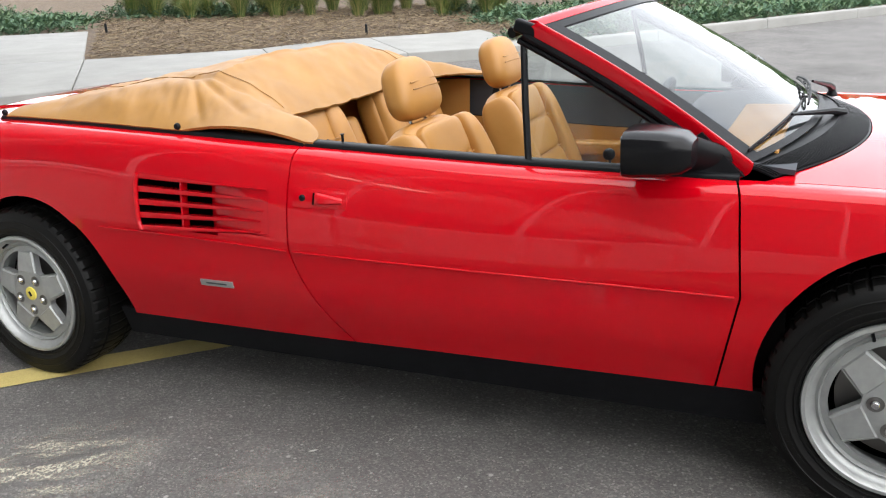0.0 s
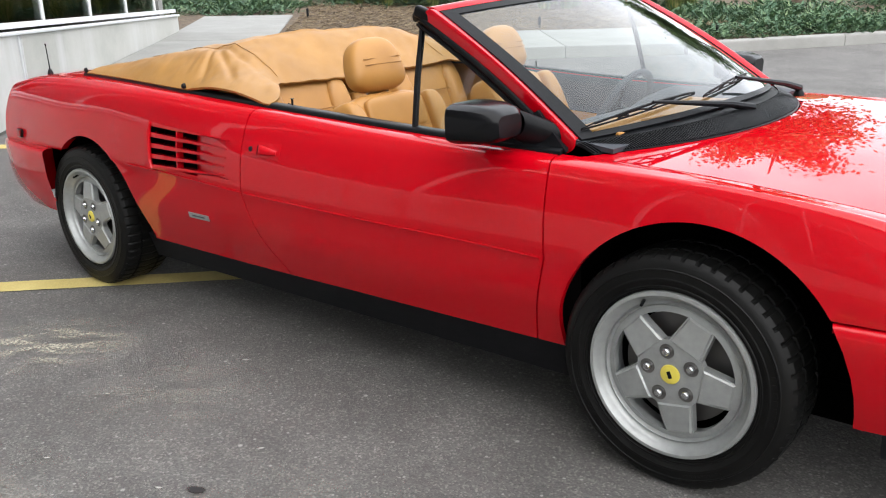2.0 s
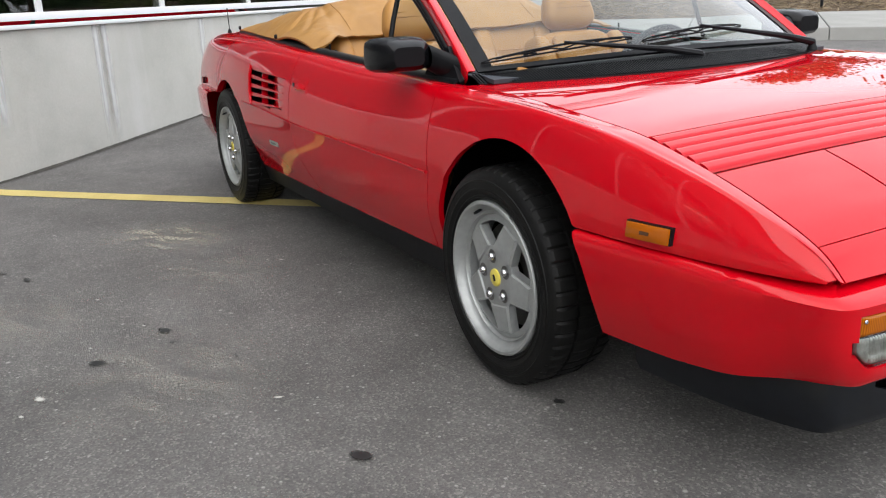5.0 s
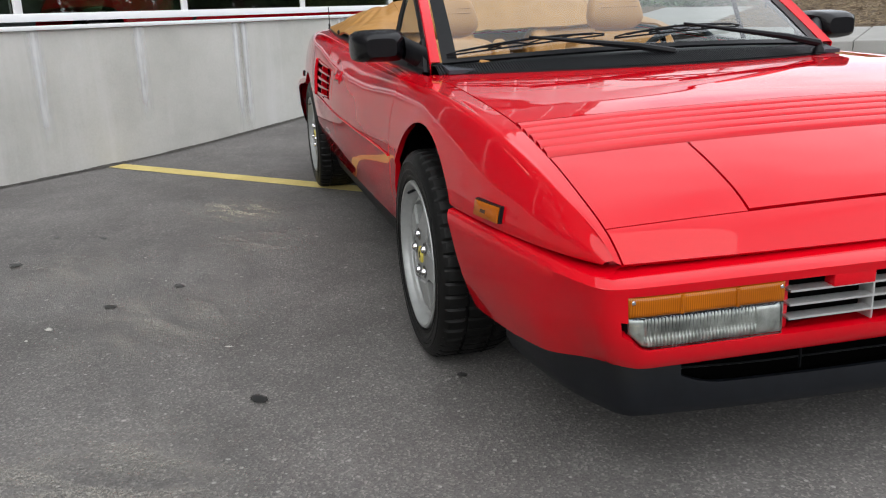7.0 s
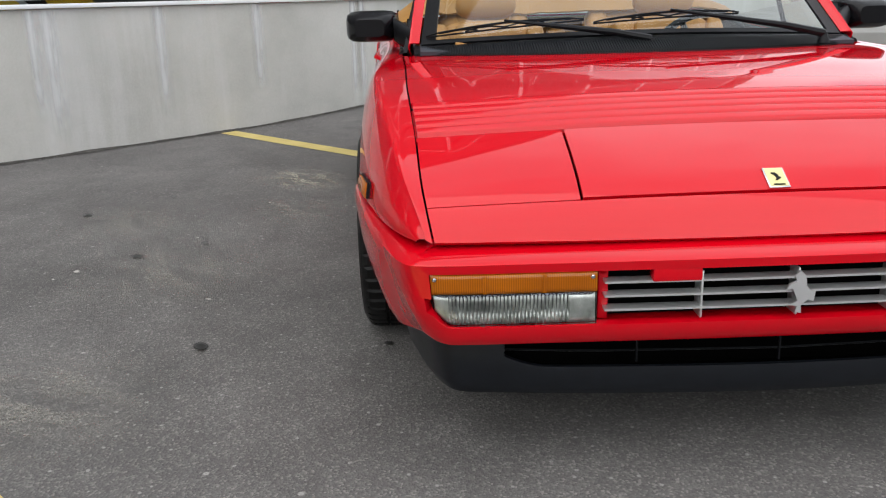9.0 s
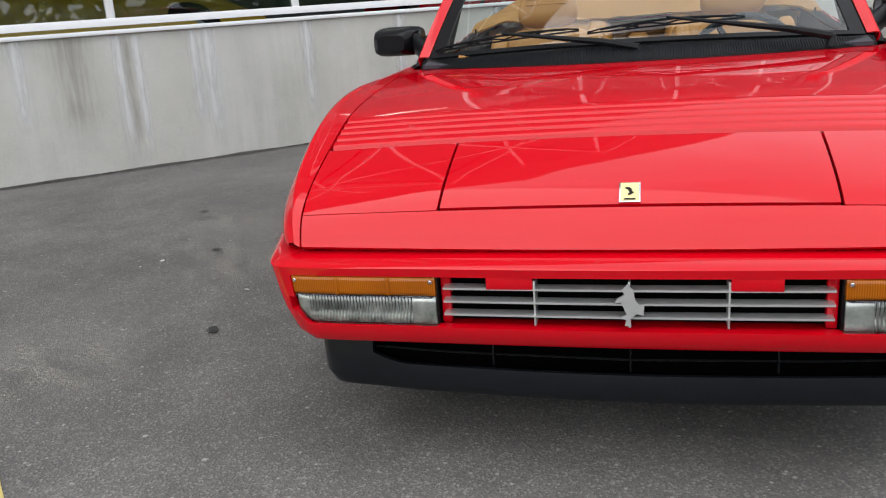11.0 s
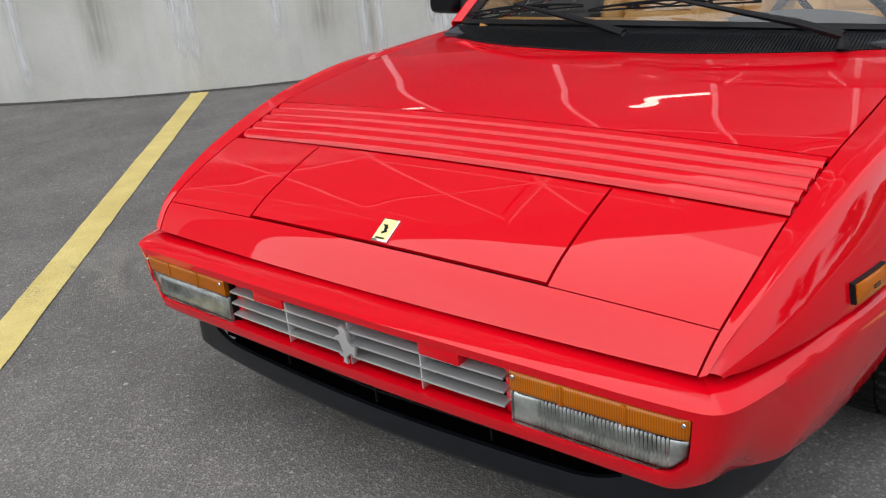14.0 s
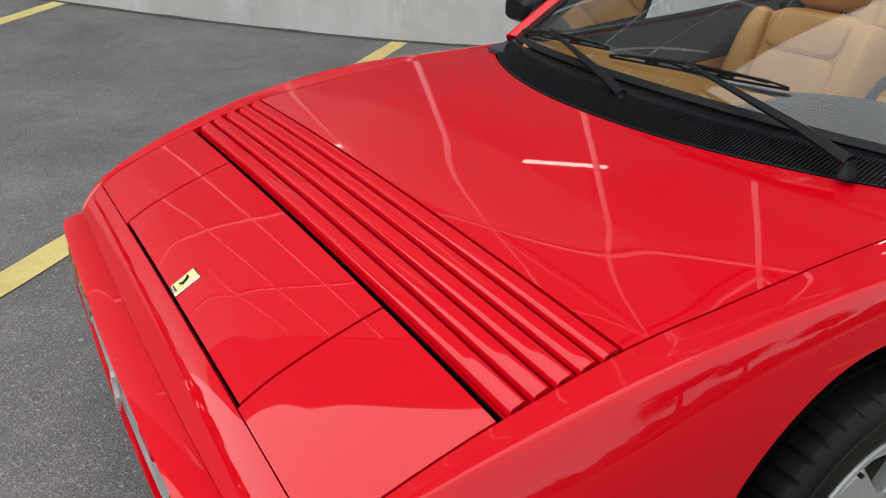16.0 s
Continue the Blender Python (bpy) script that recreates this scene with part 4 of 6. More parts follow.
def grille():
    g = part("grille", box_bm((0.01, 0.72, 0.10), (0.905, 0, 0.392)), BLACK, bumper, smooth=0)
    for z in (0.4215, 0.3945, 0.3675):
        bm = bmesh.new()
        rows = []
        for y in np.linspace(-0.362, 0.362, 15):
            x = front_x(y) - 0.004
            rows.append([bm.verts.new(p) for p in ((x, y, z - 0.0025), (x, y, z + 0.0015), (x - 0.026, y, z + 0.003), (x - 0.026, y, z - 0.0005))])
        for a, b in zip(rows, rows[1:]):
            for i in range(4):
                bm.faces.new((a[i], a[(i + 1) % 4], b[(i + 1) % 4], b[i]))
        bm.faces.new(rows[0]), bm.faces.new(rows[-1])
        bmesh.ops.recalc_face_normals(bm, faces=bm.faces[:])
        part("grille_slat", bm, GRILLE, g, smooth=30)
    for y in (-0.180, 0.0, 0.180):
        part("grille_post", box_bm((0.038, 0.004, 0.092), (front_x(y) - 0.026, y, 0.392), 0.001), GRILLE, g)
    for s in (-1, 1):
        part("tow_cover", box_bm((0.03, 0.092, 0.030), (front_x(0.225) - 0.016, s * 0.228, 0.436), 0.003), RED, g)
        part("grille_bracket", box_bm((0.02, 0.020, 0.10), (0.925, s * 0.361, 0.392), 0.003), RED, g)
    # rearing emblem as a plain upright silver shape
    outline = [(-0.010, -0.044), (0.004, -0.046), (0.002, -0.030), (0.016, -0.018), (0.030, -0.022), (0.032, 0.000), (0.020, 0.002), (0.012, 0.012), (0.008, 0.034), (-0.004, 0.044), (-0.016, 0.034), (-0.010, 0.022), (-0.026, 0.014), (-0.032, 0.004), (-0.018, 0.006), (-0.012, -0.006), (-0.006, -0.020), (-0.022, -0.028), (-0.006, -0.032)]
    bm = bmesh.new()
    f = bm.faces.new([bm.verts.new((0, y, z)) for y, z in outline])
    ex = bmesh.ops.extrude_face_region(bm, geom=[f])["geom"]
    bmesh.ops.translate(bm, vec=(0.006, 0, 0), verts=[v for v in ex if isinstance(v, bmesh.types.BMVert)])
    bmesh.ops.recalc_face_normals(bm, faces=bm.faces[:])
    ob = part("grille_emblem", bm, GRILLE, g, "plain silver emblem shape", smooth=30)
    ob.location = (0.966, 0, 0.396)
    ob.scale = (1, 0.86, 0.92)


GRILLE = material("satin_aluminium", (0.62, 0.62, 0.62), 0.33, 0.75)
grille()


def spoiler():
    half = [(0.44, 0.745), (0.58, 0.735), (0.70, 0.716), (0.80, 0.686), (0.848, 0.662), (0.867, 0.640), (0.875, 0.610), (0.882, 0.56), (0.900, 0.40), (0.915, 0.18), (0.920, 0.0)]
    rows_s = [(-0.03, 0.315), (0.0, 0.300), (0.004, 0.27), (0.004, 0.235), (0.002, 0.196), (-0.012, 0.168)]
    rows_f = [(-0.03, 0.320), (0.0, 0.306), (0.004, 0.272), (0.006, 0.231), (0.008, 0.192), (-0.010, 0.166)]
    rings = swept(half, rows_s, rows_f, 200, blend=(0.70, 0.62))
    for ring in rings:
        f = max(0, min(1, (abs(ring[3].y) - 0.455) / 0.09)) ** 2
        if ring[3].x > 0.7:
            ring[3].z += 0.022 * f
            ring[2].z += 0.008 * f
    bm = skin(rings, lambda c, j: not (j in (1, 2) and abs(c.y) < 0.548 and c.x > 0.7))
    fold(bm, 0.012)
    sp = part("front_spoiler", bm, LIP, car, "black front spoiler lip with a wide mouth")
    part("mouth", box_bm((0.02, 1.18, 0.13), (0.822, 0, 0.262)), BLACK, sp, smooth=0)
    part("mouth_floor", box_bm((0.06, 1.10, 0.012), (0.845, 0, 0.194)), BLACK, sp, smooth=0)
    part("undertray", box_bm((0.44, 1.24, 0.06), (0.62, 0, 0.26)), BLACK, sp, smooth=0)
    for z in (0.255, 0.282):
        pts = [(float(np.interp(abs(y), [0, 0.38, 0.56], [0.902, 0.884, 0.858])), y, z) for y in np.linspace(-0.555, 0.555, 17)]
        part("mouth_bar", rod_bm(pts, 0.0022, 6), PLASTIC, sp)
    for y in (-0.28, 0.0, 0.28):
        part("mouth_post", box_bm((0.006, 0.003, 0.075), (float(np.interp(abs(y), [0, 0.38], [0.904, 0.886])), y, 0.268)), PLASTIC, sp)


spoiler()


for s in (-1, 1):
    for x0, x1 in ((-2.235, -1.540), (-1.520, -0.358)):
        part("body_crease", rod_bm([(x, s * (CW(x) - 0.0015), CZ(x) - 0.001) for x in np.linspace(x0, x1, 24)], 0.0034, 10), RED, car)


def badge_figure(c, turn):
    bm = bmesh.new()
    box_bm((0.016, 0.005, 0.002), c + turn @ Vector((-0.004, 0, 0.0052)), bm=bm, turn=turn @ Matrix.Rotation(0.35, 4, "Z"))
    box_bm((0.0035, 0.014, 0.002), c + turn @ Vector((-0.008, -0.002, 0.0054)), bm=bm, turn=turn @ Matrix.Rotation(-0.5, 4, "Z"))
    box_bm((0.0035, 0.012, 0.002), c + turn @ Vector((0.005, 0.002, 0.0056)), bm=bm, turn=turn @ Matrix.Rotation(0.6, 4, "Z"))
    return bm


def lid_badge():
    c = top(0.8205, 0)
    slope = math.atan2(top(0.84, 0).z - top(0.80, 0).z, 0.04)
    turn = Matrix.Rotation(-slope, 4, "Y")
    b = part("hood_badge", box_bm((0.056, 0.042, 0.004), c + Vector((0, 0, 0.0015)), 0.001, turn=turn), CHROME, car, "small cream yellow badge in a chrome frame")
    part("badge_field", box_bm((0.050, 0.036, 0.003), c + Vector((0, 0, 0.003)), turn=turn), CREAM, b)
    part("badge_mark", badge_figure(c, turn), PLASTIC, b)
    part("badge_bar", box_bm((0.0028, 0.022, 0.002), c + turn @ Vector((0.0205, 0, 0.0048)), turn=turn), PLASTIC, b)


lid_badge()


# rear end
def tail():
    half = [(-2.9, 0.885), (-3.15, 0.868), (-3.35, 0.835), (-3.47, 0.78), (-3.53, 0.66), (-3.55, 0.4), (-3.555, 0.0)]
    rows = [(-0.03, 0.573), (0.006, 0.571), (0.015, 0.562), (0.018, 0.545), (0.014, 0.45), (-0.002, 0.36), (-0.05, 0.27)]
    rings = swept(half, rows, rows, 100, turn=-1)
    bm = skin(rings)
    bmesh.ops.recalc_face_normals(bm, faces=bm.faces[:])
    cut = [f for f in bm.faces if all(math.hypot(v.co.x - ARCHES[1][0], v.co.z - ARCHES[1][1]) < ARCHES[1][2] for v in f.verts)]
    bmesh.ops.delete(bm, geom=cut, context="FACES")
    part("rear_bumper", bm, RED, car)

    def panel_fn(u, v):
        y = (2 * u - 1)
        x = -3.50 + 0.05 * abs(y) ** 4
        return Vector((x + 0.05 * v, y * (0.78 - 0.14 * v), 0.55 + 0.26 * v))
    part("rear_panel", grid_bm(panel_fn, 24, 8, (-1, 0, 0.2)), RED, car)

    def lid(u, v):
        x = -3.15 + 0.62 * u
        y = (2 * v - 1) * 0.44
        e = min(1, min(u, 1 - u) * 8, min(v, 1 - v) * 8)
        return top(x, y) + Vector((0, 0, 0.006 + 0.022 * e * (0.3 + 0.7 * u)))
    part("engine_lid", grid_bm(lid, 24, 20, (0, 0, 1), flange=0.02), RED, car)


tail()


# wheels
def rim_disc(spin):
    bm = bmesh.new()
    n = 200
    r_out = 0.152
    cols = []
    for i in range(n):
        th = 2 * math.pi * i / n
        rel = (math.degrees(th) - spin) % 72
        rel = radians(min(rel, 72 - rel))
        r_in = min(r_out, max(0.086, 0.0575 / (math.sin(rel) + 0.147)))
        rs = list(np.linspace(0.012, r_in, 7)) + [r_out, 0.172]
        col = []
        for k, r in enumerate(rs):
            y = 0.004 if r < 0.06 else 0.004 - 0.012 * ((r - 0.06) / 0.11) ** 1.5
            if k == 8:
                y -= 0.006
            col.append(bm.verts.new((r * math.cos(th), y, r * math.sin(th))))
        cols.append((col, r_in < r_out - 1e-4))
    for i in range(n):
        (a, oa), (b, ob) = cols[i], cols[(i + 1) % n]
        for k in range(8):
            if k == 6 and (oa or ob):
                continue
            if k == 6:
                continue
            bm.faces.new((a[k], a[k + 1], b[k + 1], b[k]))
    bmesh.ops.remove_doubles(bm, verts=bm.verts[:], dist=0.0002)
    bmesh.ops.recalc_face_normals(bm, faces=bm.faces[:])
    bm.normal_update()
    if sum(f.normal.y for f in bm.faces) < 0:
        bmesh.ops.reverse_faces(bm, faces=bm.faces[:])
    fold(bm, 0.022, (0, -1, 0))
    return bm


def spoke_pad(ang):
    """The raised flat face of a spoke."""
    bm = bmesh.new()
    def ring(inset, y):
        return [(0.074 + inset, -0.0425 + inset, y), (0.151 - inset, -0.0325 + inset, y - 0.008), (0.151 - inset, 0.0325 - inset, y - 0.008), (0.074 + inset, 0.0425 - inset, y)]
    a = [bm.verts.new((p[0], p[2], p[1])) for p in ring(0, 0.002)]
    b = [bm.verts.new((p[0], p[2], p[1])) for p in ring(0.0045, 0.0075)]
    bm.faces.new(b)
    for i in range(4):
        bm.faces.new((a[i], a[(i + 1) % 4], b[(i + 1) % 4], b[i]))
    bmesh.ops.recalc_face_normals(bm, faces=bm.faces[:])
    if next(iter(bm.faces)).normal.y < 0:
        bmesh.ops.reverse_faces(bm, faces=bm.faces[:])
    bmesh.ops.rotate(bm, cent=(0, 0, 0), matrix=Matrix.Rotation(-radians(ang), 3, "Y"), verts=bm.verts[:])
    return bm


def tyre_bm(r, w, sink=0.0):
    """A tyre about the y axis with its outer wall at y = 0 and block tread."""
    h = w / 2
    prof = [(0.206, -0.012), (0.212, -0.004), (0.215, -0.0035), (0.217, 0.001), (0.221, 0.0015), (0.223, -0.0005), (0.233, 0.0025), (0.236, 0.0042), (0.239, 0.0042), (0.241, 0.003), (0.258, 0.0028), (0.2595, 0.0042), (0.2615, 0.004), (0.263, 0.002), (0.270, 0.0002), (r - 0.016, -0.004), (r - 0.010, -0.009), (r - 0.003, -0.018), (r, -0.034), (r, -0.060), (r - 0.007, -0.062), (r - 0.007, -0.068), (r, -0.070), (r + 0.001, -h), (r, -w + 0.07), (r - 0.007, -w + 0.068), (r - 0.007, -w + 0.062), (r, -w + 0.06), (r - 0.004, -w + 0.03), (r - 0.014, -w + 0.008), (0.25, -w), (0.21, -w + 0.01)]
    bm = lathe_bm(prof, 300)
    # cross grooves at the shoulders
    for v in bm.verts:
        rr = math.hypot(v.co.x, v.co.z)
        k = int(round(math.atan2(v.co.z, v.co.x) / (2 * math.pi) * 300)) % 300
        if rr > r - 0.0075 and k % 6 == 0 and not -0.125 < v.co.y < -0.075:
            f = (rr - 0.0055) / rr
            v.co.x *= f
            v.co.z *= f
    return bm


def wheel(x, s, r, width, outer, spin):
    tyre = part("wheel", tyre_bm(r, width), RUBBER, car, "black road tyre on a silver five-spoke wheel", smooth=24)
    tyre.matrix_basis = Matrix.Translation((x, s * outer, r - 0.002)) @ Matrix.Diagonal((s, s, 1, 1))
    if s < 0:
        tyre.matrix_basis = Matrix.Translation((x, -outer, r - 0.002)) @ Matrix.Rotation(math.pi, 4, "Z")
    rim = part("rim", lathe_bm([(0.199, -0.03), (0.208, -0.012), (0.209, -0.004), (0.206, 0.0015), (0.198, 0.002), (0.194, -0.002), (0.190, -0.012), (0.183, -0.024), (0.178, -0.026), (0.172, -0.020), (0.168, -0.026), (0.166, -0.09)], 96), SILVER, tyre, "silver five-spoke alloy wheel")
    ang = spin if s > 0 else 180 - spin
    disc = part("spokes", rim_disc(ang), SILVER, tyre)
    disc.location = (0, -0.018, 0)
    for k in range(5):
        p = part("spoke_face", spoke_pad(ang + 72 * k), SILVER, tyre)
        p.location = (0, -0.018, 0)
        la = radians(ang + 36 + 72 * k)
        nut = part("wheel_nut", lathe_bm([(0.0, 0.005), (0.007, 0.0045), (0.0100, 0.001), (0.0108, -0.008), (0.0140, -0.010), (0.0140, -0.014)], 12), CHROME, tyre)
        nut.location = (0.058 * math.cos(la), -0.006, 0.058 * math.sin(la))
        pit = part("nut_seat", lathe_bm([(0.0, 0.0), (0.0165, 0.0), (0.0185, 0.0012)], 20), BRAKE, tyre)
        pit.location = (0.058 * math.cos(la), -0.0128, 0.058 * math.sin(la))
    part("centre_cap", lathe_bm([(0.0, 0.003), (0.0205, 0.0025), (0.0235, 0.001), (0.0245, -0.004)], 32), YELLOW, tyre, "yellow round centre cap").location = (0, -0.0115, 0)
    part("cap_mark", box_bm((0.010, 0.002, 0.018), (0, -0.0085, 0), 0.0009, turn=Matrix.Rotation(0.4, 4, "Y")), PLASTIC, tyre)
    # moulded lettering on the sidewall, as plain raised bars
    bm = bmesh.new()
    for lo, count, tall in ((ang + 50, 7, 0.011), (ang + 205, 6, 0.011), (ang + 120, 11, 0.005), (ang + 285, 12, 0.005)):
        for k in range(count):
            a = radians(lo + k * (4.2 if tall > 0.01 else 2.2))
            turn = Matrix.Rotation(-a, 4, "Y")
            box_bm((tall, 0.0012, 0.011 if tall > 0.01 else 0.005), turn @ Vector((0.2495, 0.0030, 0)), bm=bm, turn=turn)
    tagged(part("sidewall_mark", bm, RUBBER, tyre, smooth=0), kind="stuff")
    part("brake_disc", lathe_bm([(0.05, -0.07), (0.140, -0.07), (0.140, -0.085)], 48), BRAKE, tyre)
    part("brake_backing", lathe_bm([(0.0, -0.10), (0.19, -0.10)], 32), BLACK, tyre)
    part("valve", rod_bm([(0.186 * math.cos(1.15), -0.022, 0.186 * math.sin(1.15)), (0.178 * math.cos(1.15), 0.002, 0.178 * math.sin(1.15))], 0.004, 8), PLASTIC, tyre)


BRAKE = material("dull_steel", (0.16, 0.155, 0.15), 0.5, 0.8)
for s in (-1, 1):
    wheel(0.0, s, 0.293, 0.205, 0.862, 64)
    wheel(-2.65, s, 0.302, 0.225, 0.868, 90)


# ---------------------------------------------------------------- windscreen, cowl, glass
def shield_low(y):
    f = abs(y) / 0.70
    return Vector((-0.215 - 0.145 * f ** 2.2, y, 0.812 - 0.024 * f ** 2))


def shield_high(y):
    f = abs(y) / 0.70
    return Vector((-0.770 - 0.105 * f ** 2.2, y * 0.90, 1.150 - 0.040 * f ** 2))


def shield(u, v, lift=0.0):
    """The windscreen: u across from the car's right to its left, v up."""
    y = (2 * u - 1) * 0.70
    a, b = shield_low(y), shield_high(y)
    n = Vector((0.52, 0, 0.85))
    return a + (b - a) * v + n * (lift + 0.012 * math.sin(math.pi * v))


def frame_strip(name, u0, u1, v0, v1, mat, lift, nu=24, nv=24, flange=0.012, parent=None):
    return part(name, grid_bm(lambda a, b: shield(u0 + (u1 - u0) * a, v0 + (v1 - v0) * b, lift), nu, nv, (0.5, 0, 0.85), flange=flange), mat, parent or car)


screen = frame_strip("windscreen", 0.025, 0.975, 0.0, 0.975, GLASS, 0.0, flange=0)
screen["label"] = "clear raked windscreen"
screen.visible_shadow = False
for u0, u1 in ((0.016, 0.048), (0.952, 0.984)):
    frame_strip("glass_border", u0, u1, 0.0, 1.0, PLASTIC, 0.003, 4, 30, flange=0.008, parent=screen)
frame_strip("glass_border", 0.03, 0.97, 0.955, 1.0, PLASTIC, 0.003, 30, 4, flange=0.008, parent=screen)
frame_strip("glass_border", 0.03, 0.97, 0.0, 0.03, PLASTIC, 0.003, 30, 4, flange=0.008, parent=screen)


def pillar(s):
    """A red windscreen pillar with its black inner seal."""
    def red(a, b):
        lo, hi = Vector((-0.352, s * 0.716, 0.772)), Vector((-0.898, s * 0.648, 1.108))
        base = lo + (hi - lo) * b + Vector((0.010, 0, 0.016)) * math.sin(math.pi * b)
        edge = shield(0.5 + s * 0.488, 0.01 + 0.985 * b, 0.004)
        mid = (base + edge) / 2 + Vector((0.010, s * 0.016, 0.012))
        return through_points([edge, mid, base, base + Vector((-0.022, -s * 0.006, -0.014))], a)
    part("windscreen_pillar", grid_bm(red, 12, 24, (0.3, s, 0.6), flange=0.004), RED, car)
    lo, hi = Vector((-0.372, s * 0.712, 0.765)), Vector((-0.912, s * 0.640, 1.092))
    part("pillar_seal", rod_bm([lo + (hi - lo) * k / 10 + Vector((0.008, 0, 0.013)) * math.sin(math.pi * k / 10) for k in range(11)], 0.011, 8), PLASTIC, car)
    # front quarter light: post, belt, seal and glass
    foot, head = Vector((-0.880, s * 0.728, 0.782)), Vector((-0.918, s * 0.628, 1.088))
    q = part("quarter_light", rod_bm([foot, (foot + head) / 2 + Vector((0, s * 0.006, 0)), head], 0.0095, 8), PLASTIC, car, "black-framed quarter light")
    part("seal", rod_bm([lo + (hi - lo) * k / 10 + Vector((-0.016, -s * 0.002, -0.012)) + Vector((0.008, 0, 0.013)) * math.sin(math.pi * k / 10) for k in range(11)], 0.0085, 8), PLASTIC, q)
    bm = bmesh.new()
    tri = [foot, Vector((-0.42, s * 0.706, 0.785)), lo + (hi - lo) * 0.5 + Vector((-0.01, 0, 0)), hi + Vector((0, 0, -0.008)), head]
    bm.faces.new([bm.verts.new(p) for p in tri])
    pane = part("quarter_glass", bm, GLASS, q, smooth=0)
    pane.visible_shadow = False
    part("header_cap", box_bm((0.07, 0.03, 0.035), (-0.905, s * 0.635, 1.108), 0.010, 3, turn=Matrix.Rotation(0.35, 4, "Y")), PLASTIC, car)


for s in (-1, 1):
    pillar(s)


def header():
    def red(a, b):
        p = shield(0.01 + 0.98 * b, 1.0, 0.004)
        return through_points([p, p + Vector((-0.025, 0, 0.012)), p + Vector((-0.055, 0, 0.008)), p + Vector((-0.065, 0, -0.008))], a)
    part("windscreen_header", grid_bm(red, 10, 40, (-0.2, 0, 1)), RED, car)
    pts = [shield(k / 20, 1.0, -0.004) + Vector((-0.072, 0, -0.008)) for k in range(21)]
    part("header_seal", rod_bm(pts, 0.014, 8), PLASTIC, car)


header()


def cowl():
    def fn(u, v):
        y = (2 * v - 1) * 0.700
        x = cowl_line(y) - 0.003
        a = Vector((x, y, top(max(x, -0.33), y).z + 0.001))
        b = shield_low(y) + Vector((-0.03, 0, -0.002))
        c = a + (b - a) * 0.5 + Vector((0, 0, 0.008))
        return through_points([a, c, b], u)
    c = part("cowl", grid_bm(fn, 10, 60, (0, 0, 1), flange=0.005), PLASTIC, car, "black plastic ribbed cowl under the windscreen")
    # fine ribs along the travel, set side by side across the cowl
    bm = bmesh.new()
    n = 180
    for k in range(n):
        v = (k + 0.5) / n
        rows = []
        for i in range(6):
            u = 0.03 + 0.52 * i / 5
            p = fn(u, v)
            w = 0.0019
            rows.append([bm.verts.new(p + Vector((0, dy, dz))) for dy, dz in ((-w, -0.002), (-w * 0.7, 0.0042), (w * 0.7, 0.0042), (w, -0.002))])
        for a, b in zip(rows, rows[1:]):
            for i in range(3):
                bm.faces.new((a[i], b[i], b[i + 1], a[i + 1]))
        bm.faces.new(rows[0])
        bm.faces.new(rows[-1][::-1])
    bmesh.ops.recalc_face_normals(bm, faces=bm.faces[:])
    tagged(part("cowl_ribs", bm, PLASTIC, c, smooth=0), kind="stuff")


cowl()


def wiper(px, py, tip_u, tip_v, arm_mid):
    piv = Vector((px, py, 0.788))
    w = part("wiper", lathe_bm([(0.0, 0.018), (0.010, 0.016), (0.013, 0.0), (0.017, -0.004), (0.019, -0.016)], 20), PLASTIC, car, "black windscreen wiper")
    w.matrix_basis = Matrix.Translation(piv) @ Matrix.Rotation(radians(90), 4, "X")
    inv = w.matrix_basis.inverted()

    def put(ob):
        ob.matrix_basis = inv
        return ob
    end = shield(tip_u, tip_v, 0.022)
    mid = shield(arm_mid, tip_v + 0.03, 0.036)
    head = piv + Vector((0, 0, 0.012))
    knee = head + (mid - head) * 0.25 + Vector((0, 0, 0.006))
    put(part("wiper_arm", rod_bm([head, knee, mid], [0.013, 0.0105, 0.004], 8), PLASTIC, w))
    # blade: spine, bridges and rubber
    a, b = shield(tip_u - 0.02, tip_v - 0.005, 0.012), shield(2 * arm_mid - tip_u + 0.02, tip_v + 0.055, 0.012)
    line = [a + (b - a) * k / 12 for k in range(13)]
    line = [shield(0.5 + p.y / 1.40, max(0.0, min(1, tip_v + 0.06 * k / 12)), 0.008) for k, p in enumerate(line)]
    put(part("wiper_rubber", rod_bm(line, 0.0028, 6), PLASTIC, w))
    up = Vector((0.3, 0, 0.95))
    arch = [p + up * (0.005 + 0.013 * math.sin(math.pi * k / 12)) for k, p in enumerate(line)]
    put(part("wiper_bridge", rod_bm(arch[1:-1], 0.0036, 6), PLASTIC, w))
    for lo, hi in ((0, 4), (3, 6), (6, 9), (8, 12)):
        seg = [line[k] + up * (0.004 + 0.009 * math.sin(math.pi * (k - lo) / (hi - lo))) for k in range(lo, hi + 1)]
        put(part("wiper_claw", rod_bm(seg, 0.0026, 6), PLASTIC, w))


wiper(-0.164, 0.012, 0.045, 0.045, 0.20)
wiper(-0.203, 0.556, 0.415, 0.075, 0.567)


